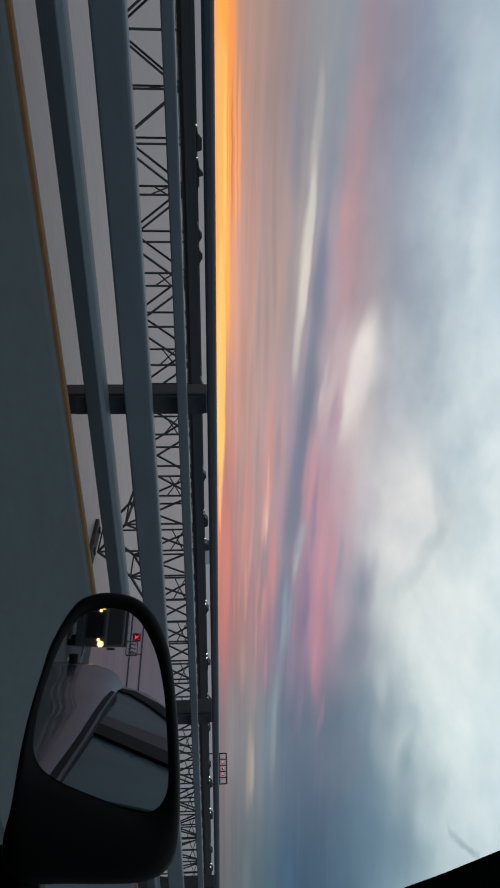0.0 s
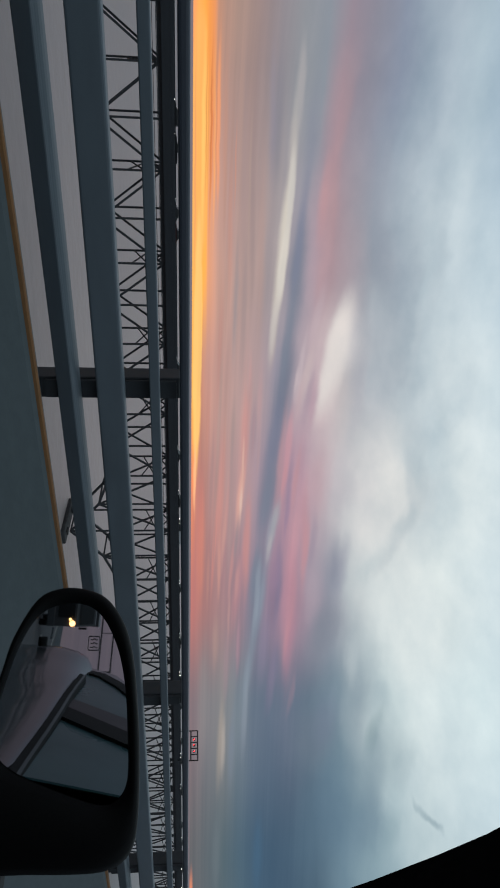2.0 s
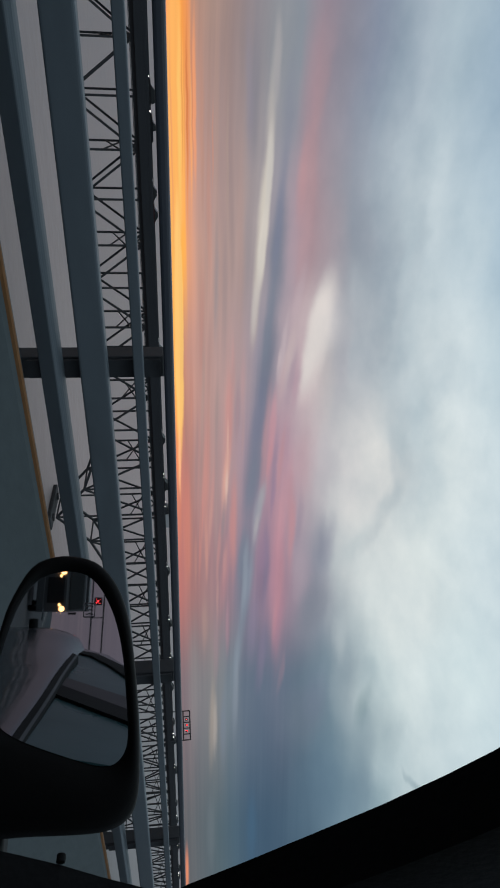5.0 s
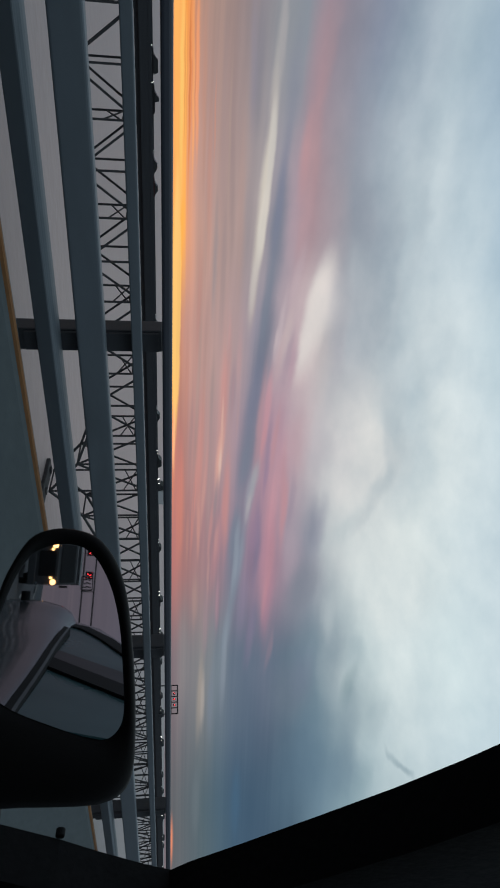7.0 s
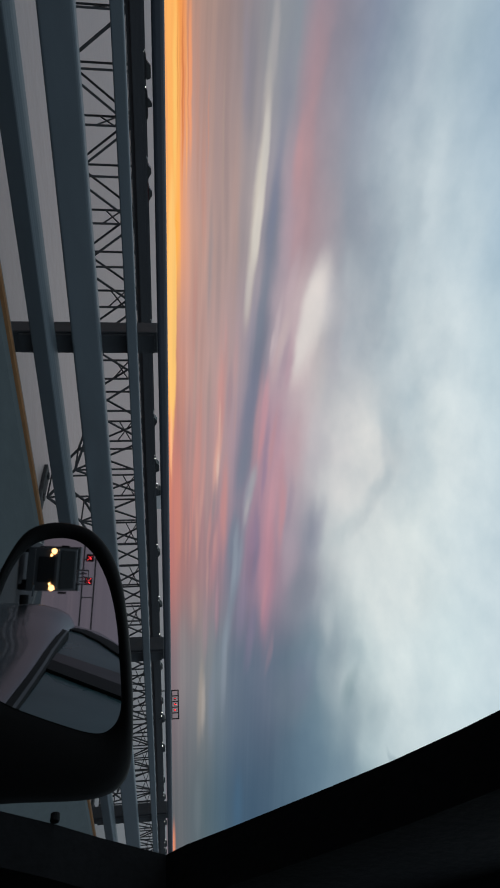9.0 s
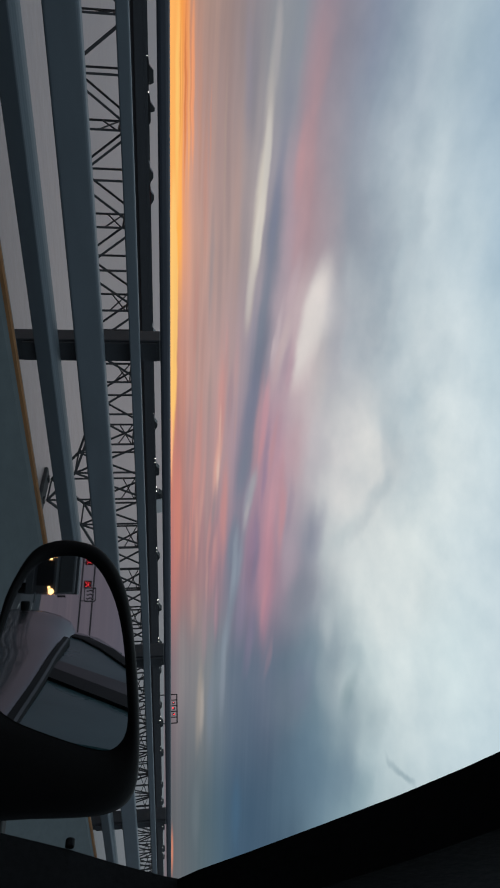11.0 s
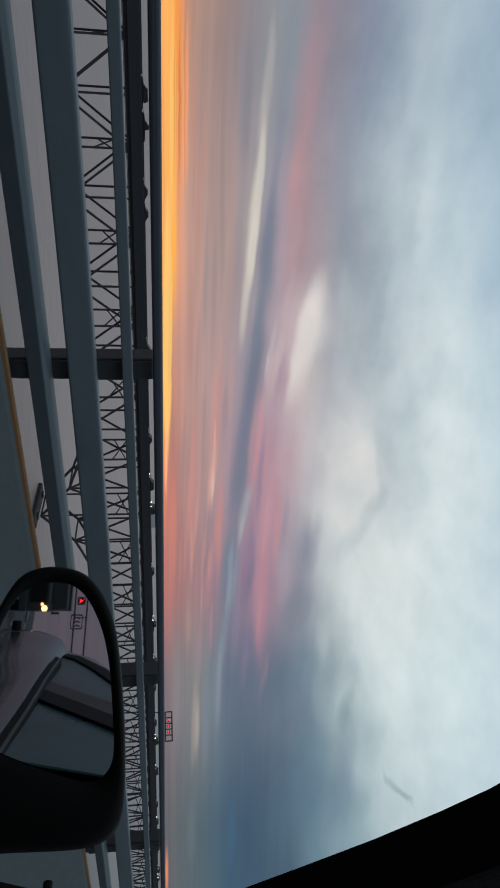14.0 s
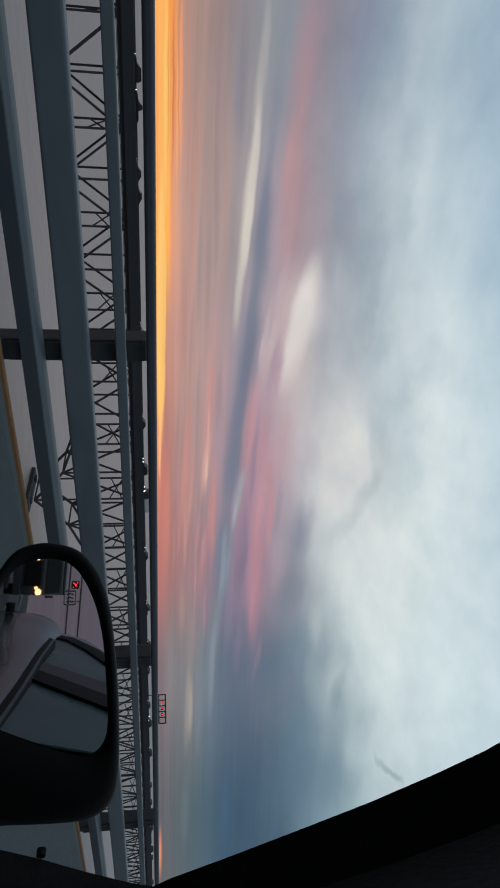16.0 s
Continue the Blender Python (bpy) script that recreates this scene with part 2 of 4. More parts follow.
stroke(25.87, 17.57, 2.0, 0.38, 152.3, (140,161,170), 0.65)
stroke(28.61, 17.59, 3.2, 1.25, -155.3, (186,202,207), 0.50)
stroke(25.07, 14.91, 2.5, 1.32, -150.5, (136,160,169), 0.50)
stroke(74.24, 15.29, 5.7, 2.16, -178.8, (138,147,161), 0.40)
stroke(62.85, 16.79, 3.6, 2.07, -166.3, (160,170,179), 0.45)
stroke(70.85, 18.32, 7.7, 1.20, -175.4, (160,172,182), 0.35)
stroke(63.40, 20.53, 5.7, 2.09, -173.1, (198,209,213), 0.40)
stroke(68.22, 15.80, 4.1, 1.40, 167.1, (176,184,190), 0.40)
stroke(62.30, 14.63, 4.3, 1.12, -172.7, (160,162,172), 0.40)
stroke(21.71, 0.10, 2.4, 0.23, -179.1, (250,150,110), 0.80)
stroke(66.92, 0.43, 13.6, 0.33, -179.7, (255,186,84), 0.95)
stroke(59.08, 0.28, 8.2, 0.31, -179.4, (255,176,86), 0.95)
stroke(53.47, 0.20, 2.4, 0.24, -179.1, (250,150,100), 0.85)
stroke(82.90, 1.10, 6.4, 0.12, -179.4, (240,150,70), 0.55)
stroke(79.47, 1.47, 11.2, 0.13, -179.3, (234,142,78), 0.65)
stroke(80.39, 1.85, 10.0, 0.19, -179.0, (242,166,100), 0.55)
stroke(82.10, 1.62, 7.5, 0.12, -178.9, (214,128,84), 0.50)
stroke(79.54, 2.68, 11.2, 0.21, 179.9, (170,140,123), 0.40)
stroke(77.95, 3.13, 11.5, 0.26, -179.7, (194,148,123), 0.40)
stroke(79.60, 3.80, 11.2, 0.41, 179.9, (184,152,131), 0.32)
stroke(75.54, 4.99, 12.0, 0.48, 179.5, (140,126,128), 0.45)
stroke(72.89, 5.81, 13.7, 0.57, -180.0, (170,142,136), 0.40)
stroke(68.43, 4.46, 8.8, 0.45, -178.8, (146,132,134), 0.50)
stroke(64.85, 2.44, 9.3, 0.38, -178.7, (178,130,122), 0.45)
stroke(62.52, 3.09, 7.5, 0.39, -177.7, (166,136,132), 0.45)
sky = STATIONS[0][1]
for (a0, _), (a1, ramp) in zip(STATIONS, STATIONS[1:]):
    step = WT.nodes.new("ShaderNodeMapRange")
    step.interpolation_type = "SMOOTHSTEP"
    step.inputs["From Min"].default_value, step.inputs["From Max"].default_value = a0, a1
    WT.links.new(bearing, step.inputs["Value"])
    sky = wmix(step.outputs[0], sky, ramp)
def lay_over(below, where, at, high, half_length, half_width, turn, colour, strength, edge=1.0):
    """One drawn-out wisp, fading to its rim, over the sky so far."""
    m = wnode("ShaderNodeMapping", Location=(at, high, 0), Rotation=(0, 0, radians(turn)), Scale=(half_length, half_width, 1.0))
    m.vector_type = "TEXTURE"
    order = WT.nodes.new("ShaderNodeVectorMath")
    order.operation = "MULTIPLY_ADD"
    order.inputs[1].default_value = (1e-7, 1e-7, 0)
    WT.links.new(below, order.inputs[0])
    WT.links.new(where, order.inputs[2])
    WT.links.new(order.outputs[0], m.inputs["Vector"])
    d = WT.nodes.new("ShaderNodeVectorMath")
    d.operation = "LENGTH"
    WT.links.new(m.outputs[0], d.inputs[0])
    fall = WT.nodes.new("ShaderNodeMapRange")
    fall.interpolation_type = "SMOOTHERSTEP"
    for key, value in (("From Min", 1.0), ("From Max", 1.0 - edge), ("To Min", 0.0), ("To Max", strength)):
        fall.inputs[key].default_value = value
    WT.links.new(d.outputs["Value"], fall.inputs["Value"])
    return wmix(fall.outputs[0], below, (*lin(colour), 1))


for at, high, half_length, half_width, turn, colour, strength in STROKES:
    sky = lay_over(sky, warped.outputs[0], at, high, half_length, half_width, turn, colour, strength)
# sharper streaks and wisps over them, with a slight ripple
STREAKS = []


def streak(at, high, half_length, half_width, turn, colour, strength, edge):
    """A crisp wisp: as a stroke, with edge the share of its width over which it fades."""
    STREAKS.append((at, high, half_length, half_width, turn, colour, strength, edge))


streak(78.39, 3.25, 17.17, 2.691, -0.5, (164,139,143), 0.40, 1.00)
streak(80.85, 0.55, 11.65, 0.871, -0.0, (255,181,100), 0.94, 0.35)
streak(65.05, 0.49, 13.22, 0.452, 0.4, (255,200,118), 0.95, 0.40)
streak(53.54, 0.32, 4.38, 0.185, 0.4, (255,190,140), 0.80, 0.80)
streak(80.48, 0.86, 11.28, 0.246, 0.4, (255,206,116), 0.70, 0.90)
streak(79.46, 0.22, 12.61, 0.121, 0.1, (236,152,108), 0.60, 1.00)
streak(82.60, 1.09, 8.42, 0.081, 0.1, (214,140,76), 0.60, 1.00)
streak(82.46, 2.04, 8.68, 0.216, -0.4, (238,156,110), 0.80, 0.80)
streak(82.45, 1.88, 8.68, 0.086, -0.4, (205,130,92), 0.70, 1.00)
streak(82.25, 1.72, 8.93, 0.135, -0.4, (244,166,100), 0.60, 0.80)
streak(82.24, 1.46, 8.49, 0.119, 0.1, (204,120,72), 0.80, 0.90)
streak(81.08, 1.23, 5.93, 0.087, 0.3, (226,150,86), 0.50, 0.90)
streak(81.15, 2.60, 10.51, 0.328, -0.5, (190,140,122), 0.50, 1.00)
streak(74.40, 3.16, 9.41, 0.405, -0.3, (198,146,132), 0.50, 1.00)
streak(79.41, 3.48, 5.44, 0.122, -0.5, (204,142,120), 0.50, 1.00)
streak(68.35, 3.74, 8.19, 0.359, 0.9, (146,139,143), 0.55, 1.00)
streak(78.84, 4.19, 13.81, 0.448, -1.1, (164,142,140), 0.40, 1.00)
streak(77.63, 4.69, 9.74, 0.170, -0.6, (176,152,142), 0.45, 1.00)
streak(82.63, 5.35, 8.73, 0.541, -1.7, (162,143,142), 0.45, 1.00)
streak(83.25, 6.29, 7.98, 0.484, -2.4, (138,134,147), 0.55, 1.00)
streak(85.75, 8.34, 4.87, 0.471, -1.9, (168,164,166), 0.60, 0.90)
streak(77.78, 8.07, 4.92, 0.424, 1.7, (198,194,188), 0.80, 0.80)
streak(72.12, 7.69, 5.33, 0.528, 4.3, (208,202,193), 0.90, 0.70)
streak(66.79, 7.09, 4.22, 0.482, 5.6, (198,191,186), 0.65, 0.90)
streak(73.95, 8.99, 7.82, 0.580, 3.7, (120,126,147), 0.60, 1.00)
streak(65.38, 8.24, 5.99, 0.665, 6.3, (116,126,142), 0.65, 0.90)
streak(57.26, 7.32, 5.94, 0.860, 8.3, (114,120,141), 0.65, 0.90)
streak(50.75, 6.42, 4.19, 0.734, 10.7, (120,127,144), 0.55, 1.00)
streak(45.05, 5.51, 3.80, 0.548, 9.0, (118,129,145), 0.65, 0.90)
streak(39.51, 5.33, 3.36, 0.481, 6.5, (124,134,148), 0.50, 1.00)
streak(82.93, 11.08, 8.83, 1.182, -0.7, (174,142,150), 0.35, 1.00)
streak(76.84, 10.77, 5.78, 0.680, 1.6, (188,146,150), 0.50, 1.00)
streak(64.24, 12.48, 7.59, 1.374, 9.0, (215,209,206), 0.65, 0.80)
streak(62.97, 9.50, 4.97, 0.363, 8.4, (198,182,186), 0.45, 1.00)
streak(61.99, 9.17, 2.64, 0.244, 7.2, (205,189,191), 0.35, 1.00)
streak(67.58, 10.78, 3.99, 0.591, 9.9, (190,172,178), 0.50, 1.00)
streak(60.64, 10.21, 4.31, 0.424, 9.9, (160,140,155), 0.55, 1.00)
streak(56.26, 8.49, 4.76, 0.494, 5.9, (198,148,156), 0.60, 0.90)
streak(52.99, 8.16, 3.29, 0.370, 7.5, (200,144,148), 0.50, 1.00)
streak(48.96, 9.13, 5.66, 0.736, 8.4, (194,148,157), 0.55, 1.00)
streak(43.51, 8.38, 7.22, 0.975, 6.3, (188,138,152), 0.50, 1.00)
streak(39.40, 8.36, 4.57, 0.648, 12.8, (172,126,144), 0.35, 1.00)
streak(50.22, 8.41, 3.58, 0.308, 7.8, (146,126,150), 0.55, 1.00)
streak(45.01, 7.31, 3.80, 0.733, 8.0, (148,125,148), 0.60, 1.00)
streak(39.24, 6.17, 4.75, 0.720, 7.0, (134,125,148), 0.50, 1.00)
streak(49.86, 7.41, 2.87, 0.454, 13.1, (162,166,171), 0.55, 1.00)
streak(47.50, 6.80, 2.08, 0.304, 10.7, (174,170,173), 0.55, 1.00)
streak(43.46, 5.70, 4.75, 0.396, 6.6, (142,152,165), 0.65, 0.90)
streak(57.25, 4.66, 5.85, 0.434, 2.0, (194,142,138), 0.60, 0.90)
streak(62.67, 5.11, 2.87, 0.245, 1.8, (192,150,148), 0.50, 1.00)
streak(60.23, 5.99, 4.65, 0.370, 2.1, (182,148,150), 0.50, 1.00)
streak(51.27, 4.31, 2.65, 0.223, 3.0, (214,186,174), 0.70, 1.00)
streak(55.01, 4.53, 3.24, 0.161, 2.3, (210,170,158), 0.70, 0.90)
streak(47.78, 4.82, 6.42, 0.557, 2.9, (200,140,136), 0.65, 0.90)
streak(44.60, 3.98, 3.18, 0.305, 6.2, (194,146,143), 0.50, 1.00)
streak(48.04, 3.91, 2.64, 0.246, 6.4, (146,132,138), 0.60, 1.00)
streak(49.78, 3.48, 8.75, 0.309, 3.0, (162,137,138), 0.45, 1.00)
streak(45.85, 2.47, 4.61, 0.246, 1.4, (200,148,137), 0.60, 0.90)
streak(59.71, 1.85, 8.63, 0.246, 1.1, (180,142,133), 0.45, 1.00)
streak(59.71, 2.49, 8.65, 0.307, 2.2, (168,146,140), 0.45, 1.00)
streak(58.72, 1.33, 7.51, 0.430, 0.7, (202,144,128), 0.50, 1.00)
streak(47.11, 0.86, 7.21, 0.552, 1.4, (208,134,118), 0.65, 0.90)
streak(44.90, 1.46, 4.01, 0.244, 1.8, (192,140,129), 0.45, 1.00)
streak(48.31, 2.89, 4.67, 0.246, 4.2, (190,148,140), 0.50, 1.00)
streak(47.58, 2.05, 3.77, 0.154, 2.3, (158,130,129), 0.55, 1.00)
streak(57.25, 5.43, 3.52, 0.186, 2.8, (168,140,146), 0.50, 1.00)
streak(41.95, 3.25, 3.96, 0.182, 2.7, (186,146,142), 0.50, 1.00)
streak(39.61, 2.12, 3.33, 0.481, 2.3, (174,144,136), 0.45, 1.00)
streak(37.71, 3.00, 4.37, 0.418, 3.0, (160,136,142), 0.45, 1.00)
streak(39.31, 4.00, 3.61, 0.301, 3.6, (170,134,146), 0.50, 1.00)
streak(31.46, 2.62, 3.04, 0.316, 3.0, (170,162,156), 0.65, 0.90)
streak(35.05, 1.13, 7.39, 0.704, 1.2, (146,140,140), 0.50, 1.00)
streak(31.43, 3.31, 4.57, 0.461, 3.4, (118,130,146), 0.50, 1.00)
streak(34.01, 4.40, 5.26, 0.352, 4.3, (134,144,157), 0.55, 1.00)
streak(36.65, 6.68, 4.40, 0.589, 9.7, (134,122,146), 0.40, 1.00)
streak(24.18, 5.04, 3.86, 0.651, 5.1, (72,104,130), 0.45, 1.00)
streak(24.37, 2.01, 3.83, 0.542, 3.0, (112,122,128), 0.40, 1.00)
streak(53.43, 18.91, 5.16, 0.593, -3.8, (180,190,196), 0.35, 1.00)
streak(46.68, 17.04, 4.16, 0.780, 35.5, (184,192,196), 0.30, 1.00)
streak(45.63, 13.06, 4.79, 0.836, 11.6, (150,153,166), 0.50, 1.00)
streak(28.50, 14.25, 6.35, 1.516, 13.2, (118,139,152), 0.40, 1.00)
streak(29.23, 16.64, 3.12, 1.156, 29.3, (166,183,189), 0.40, 1.00)
streak(52.18, 15.21, 6.07, 1.564, 8.7, (214,212,212), 0.35, 1.00)
streak(80.79, 15.33, 6.46, 1.280, -8.3, (148,156,168), 0.35, 1.00)
streak(33.27, 10.99, 3.83, 1.674, 16.7, (112,122,144), 0.35, 1.00)
streak(40.95, 20.23, 5.83, 2.873, -1.0, (216,225,225), 0.35, 1.00)
ripple = WT.nodes.new("ShaderNodeCombineXYZ")
WT.links.new(wmath("ADD", bearing, wmath("MULTIPLY", wflow(0.5, 1.4, 2.0, 0.5), 1.4)), ripple.inputs[0])
WT.links.new(wmath("ADD", level, wmath("MULTIPLY", wflow(0.22, 0.5, 3.0, 0.55), 0.3)), ripple.inputs[1])
for at, high, half_length, half_width, turn, colour, strength, edge in STREAKS:
    sky = lay_over(sky, ripple.outputs[0], at, high, half_length, half_width, turn, colour, strength, edge)
# fine streaks along the flow in the low sky, thin veils above
fine = wmath("ADD", wflow(0.03, 0.9, 4.0, 0.55), wmath("MULTIPLY", wflow(0.045, 2.6, 2.0, 0.5), 0.45))
patchy = wmath("MULTIPLY_ADD", wflow(0.06, 0.25, 2.0, 0.5), 3.0, 1.0)
fine = wmath("MULTIPLY", wmath("MULTIPLY", fine, patchy), wmath("MAXIMUM", wmath("MULTIPLY_ADD", height, -0.7, 0.45), 0.0))
veil = wmath("MULTIPLY", wmath("ADD", puff, wmath("SUBTRACT", wnoise(0.25, 0.4, 1.0, 5.0, 0.55).outputs["Fac"], 0.5)), wmath("MULTIPLY", height, 0.3))
both = wmath("ADD", fine, veil)
tone = WT.nodes.new("ShaderNodeCombineXYZ")
for axis, share in enumerate((1.25, 0.95, 0.75)):
    WT.links.new(wmath("MULTIPLY_ADD", both, share, 1.0), tone.inputs[axis])
scaled = WT.nodes.new("ShaderNodeVectorMath")
scaled.operation = "MULTIPLY"
WT.links.new(sky, scaled.inputs[0])
WT.links.new(tone.outputs[0], scaled.inputs[1])
# below the horizon: far water in haze
under = wmath("GREATER_THAN", wmath("MULTIPLY", level, -1.0), 0.0)
total = wmix(under, scaled.outputs[0], (*lin((122, 112, 118)), 1))
back = WT.nodes.new("ShaderNodeBackground")
back.inputs["Strength"].default_value = 1.0
WT.links.new(total, back.inputs["Color"])
wout = WT.nodes.new("ShaderNodeOutputWorld")
WT.links.new(back.outputs[0], wout.inputs["Surface"])


# ---- materials ----
def material(name, colour, rough=0.6, metal=0.0, grain=30.0, vary=0.25, bump=0.1, stain=None, stain_scale=2.0, stain_at=0.6, spec=0.5, stretch=(1, 1, 1), coat=0.0):
    """A worn surface: colour with grain and larger patches, roughness that follows them, fine relief."""
    m = bpy.data.materials.new(name)
    m.use_nodes = True
    t = m.node_tree
    b = t.nodes["Principled BSDF"]
    co = t.nodes.new("ShaderNodeTexCoord")
    mp = t.nodes.new("ShaderNodeMapping")
    mp.inputs["Scale"].default_value = stretch
    t.links.new(co.outputs["Object"], mp.inputs["Vector"])

    def noise_tex(scale, detail):
        n = t.nodes.new("ShaderNodeTexNoise")
        n.inputs["Scale"].default_value, n.inputs["Detail"].default_value = scale, detail
        t.links.new(mp.outputs[0], n.inputs["Vector"])
        return n.outputs["Fac"]

    def mix(fac, a, c):
        n = t.nodes.new("ShaderNodeMix")
        n.data_type = "RGBA"
        t.links.new(fac, n.inputs[0])
        for socket, v in ((n.inputs[6], a), (n.inputs[7], c)):
            if isinstance(v, tuple):
                socket.default_value = v
            else:
                t.links.new(v, socket)
        return n.outputs[2]

    small, large = noise_tex(grain, 6.0), noise_tex(stain_scale, 5.0)
    low = tuple(v * (1 - vary) for v in colour) + (1,)
    high = tuple(min(1, v * (1 + vary)) for v in colour) + (1,)
    c = mix(small, low, high)
    r = t.nodes.new("ShaderNodeMapRange")
    r.inputs["From Min"].default_value, r.inputs["From Max"].default_value = stain_at, stain_at + 0.15
    t.links.new(large, r.inputs["Value"])
    c = mix(r.outputs[0], c, (*(stain or tuple(v * (1 - vary) for v in colour)), 1))
    t.links.new(c, b.inputs["Base Color"])
    rr = t.nodes.new("ShaderNodeMapRange")
    rr.inputs["To Min"].default_value, rr.inputs["To Max"].default_value = max(0.02, rough - 0.1), min(1, rough + 0.1)
    t.links.new(large, rr.inputs["Value"])
    t.links.new(rr.outputs[0], b.inputs["Roughness"])
    b.inputs["Metallic"].default_value = metal
    b.inputs["Specular IOR Level"].default_value = spec
    b.inputs["Coat Weight"].default_value = coat
    if bump:
        bp = t.nodes.new("ShaderNodeBump")
        bp.inputs["Strength"].default_value, bp.inputs["Distance"].default_value = bump, 0.01
        t.links.new(small, bp.inputs["Height"])
        t.links.new(bp.outputs[0], b.inputs["Normal"])
    return m


def lamp_material(name, colour, strength):
    m = bpy.data.materials.new(name)
    m.use_nodes = True
    b = m.node_tree.nodes["Principled BSDF"]
    b.inputs["Base Color"].default_value = (*colour, 1)
    b.inputs["Emission Color"].default_value = (*colour, 1)
    b.inputs["Emission Strength"].default_value = strength
    return m


RAIL_PAINT = material("blue_grey_rail_paint", (0.089, 0.109, 0.127), 0.55, grain=14, vary=0.14, bump=0.05, stain=(0.062, 0.074, 0.086), stain_scale=1.6, stretch=(1, 0.25, 1))
# handrail: a darker copy of the rail colour
HANDRAIL_DARK = material("rail_paint_darker_copy", (0.036, 0.042, 0.056), 0.5, grain=14, vary=0.2, bump=0.05, stain=(0.028, 0.032, 0.04), stain_scale=1.6, stretch=(1, 0.25, 1))
POST_PAINT = material("dark_post_paint", (0.022, 0.025, 0.029), 0.6, grain=20, vary=0.25, stain=(0.05, 0.035, 0.025), stain_scale=4)
CONCRETE = material("dark_weathered_concrete", (0.076, 0.093, 0.1), 0.85, grain=18, vary=0.16, bump=0.25, stain=(0.075, 0.09, 0.096), stain_scale=1.1, stretch=(1, 0.5, 1))
OCHRE = material("ochre_edge", (0.2, 0.092, 0.032), 0.8, grain=26, vary=0.35, bump=0.3, stain=(0.14, 0.06, 0.025), stain_scale=5, stretch=(1, 0.3, 1))
ASPHALT = material("asphalt", (0.05, 0.05, 0.052), 0.9, grain=90, vary=0.4, bump=0.5, stain=(0.035, 0.035, 0.037), stain_scale=0.4)
LANE_PAINT = material("worn_lane_paint", (0.6, 0.58, 0.5), 0.8, grain=60, vary=0.3, bump=0.2)
TRUSS_PAINT = material("dark_truss_paint", (0.027, 0.029, 0.032), 0.75, grain=2, vary=0.25, bump=0, stain=(0.05, 0.04, 0.035), stain_scale=0.3)
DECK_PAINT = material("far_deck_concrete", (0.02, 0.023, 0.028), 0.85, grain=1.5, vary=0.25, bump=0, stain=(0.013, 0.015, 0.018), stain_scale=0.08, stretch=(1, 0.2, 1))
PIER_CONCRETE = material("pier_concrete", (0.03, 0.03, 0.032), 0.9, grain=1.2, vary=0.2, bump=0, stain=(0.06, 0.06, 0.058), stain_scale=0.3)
BLACK_TRIM = material("black_grained_trim", (0.011, 0.0115, 0.013), 0.8, grain=220, vary=0.3, bump=0.12, spec=0.12)
HOUSING = material("black_mirror_housing", (0.002, 0.002, 0.0023), 0.6, grain=260, vary=0.25, bump=0.06, spec=0.12)
RUBBER = material("black_rubber_seal", (0.008, 0.008, 0.008), 0.7, grain=80, vary=0.2, bump=0.05, spec=0.2)
SILVER = material("silver_car_paint", (0.115, 0.132, 0.142), 0.24, metal=0.65, grain=160, vary=0.08, bump=0.0, stain=(0.17, 0.17, 0.18), stain_scale=1.5, coat=0.4)
CAR_GLASS = material("tinted_car_glass", (0.008, 0.009, 0.01), 0.2, grain=5, vary=0.15, bump=0, spec=0.2)
PILLAR_GREY = material("pillar_grey", (0.026, 0.026, 0.029), 0.4, grain=40, vary=0.15, bump=0, spec=0.3)
# side windows: the teal they reflect is put into the base colour
SIDE_GLASS = material("teal_reflection_side_glass", (0.06, 0.125, 0.135), 0.28, grain=5, vary=0.2, bump=0, spec=0.12)
TYRE = material("tyre_rubber", (0.014, 0.014, 0.014), 0.9, grain=60, vary=0.2, bump=0.2)
RIM = material("wheel_metal", (0.3, 0.3, 0.31), 0.35, metal=0.8, grain=40, vary=0.15, bump=0)
CHROME = material("dull_chrome", (0.5, 0.5, 0.5), 0.22, metal=1.0, grain=40, vary=0.1, bump=0)
DARK_PAINT = material("dark_truck_paint", (0.022, 0.023, 0.026), 0.45, grain=20, vary=0.2, bump=0, stain=(0.04, 0.038, 0.035), stain_scale=1.5)
WHITE_PAINT = material("white_truck_box", (0.5, 0.5, 0.5), 0.5, grain=6, vary=0.1, bump=0.02, stain=(0.36, 0.35, 0.33), stain_scale=0.9)
SYMBOL = material("etched_symbol", (0.12, 0.1, 0.11), 0.6, grain=200, vary=0.1, bump=0)
CAR_BLACK = material("black_car_paint", (0.008, 0.008, 0.009), 0.45, grain=20, vary=0.2, bump=0, spec=0.3)
CAR_GREY = material("grey_car_paint", (0.02, 0.021, 0.023), 0.45, grain=20, vary=0.15, bump=0, spec=0.3)
CAR_RED = material("dark_red_car_paint", (0.03, 0.008, 0.008), 0.45, grain=20, vary=0.15, bump=0, spec=0.3)
HEADLIGHT = lamp_material("lit_headlight", (1.0, 0.86, 0.66), 22.0)
FAR_HEADLIGHT = lamp_material("far_headlight", (1.0, 0.93, 0.86), 9.0)
TRUCK_LIGHT = lamp_material("truck_headlight", (1.0, 0.5, 0.17), 7.0)
TAIL = lamp_material("red_tail_light", (1.0, 0.03, 0.03), 2.0)
RED_CROSS = lamp_material("red_signal", (1.0, 0.04, 0.05), 9.0)

MIRROR = bpy.data.materials.new("mirror_silvering")
MIRROR.use_nodes = True
mb = MIRROR.node_tree.nodes["Principled BSDF"]
mb.inputs["Base Color"].default_value = (0.45, 0.47, 0.5, 1)
mb.inputs["Metallic"].default_value, mb.inputs["Roughness"].default_value = 1.0, 0.015

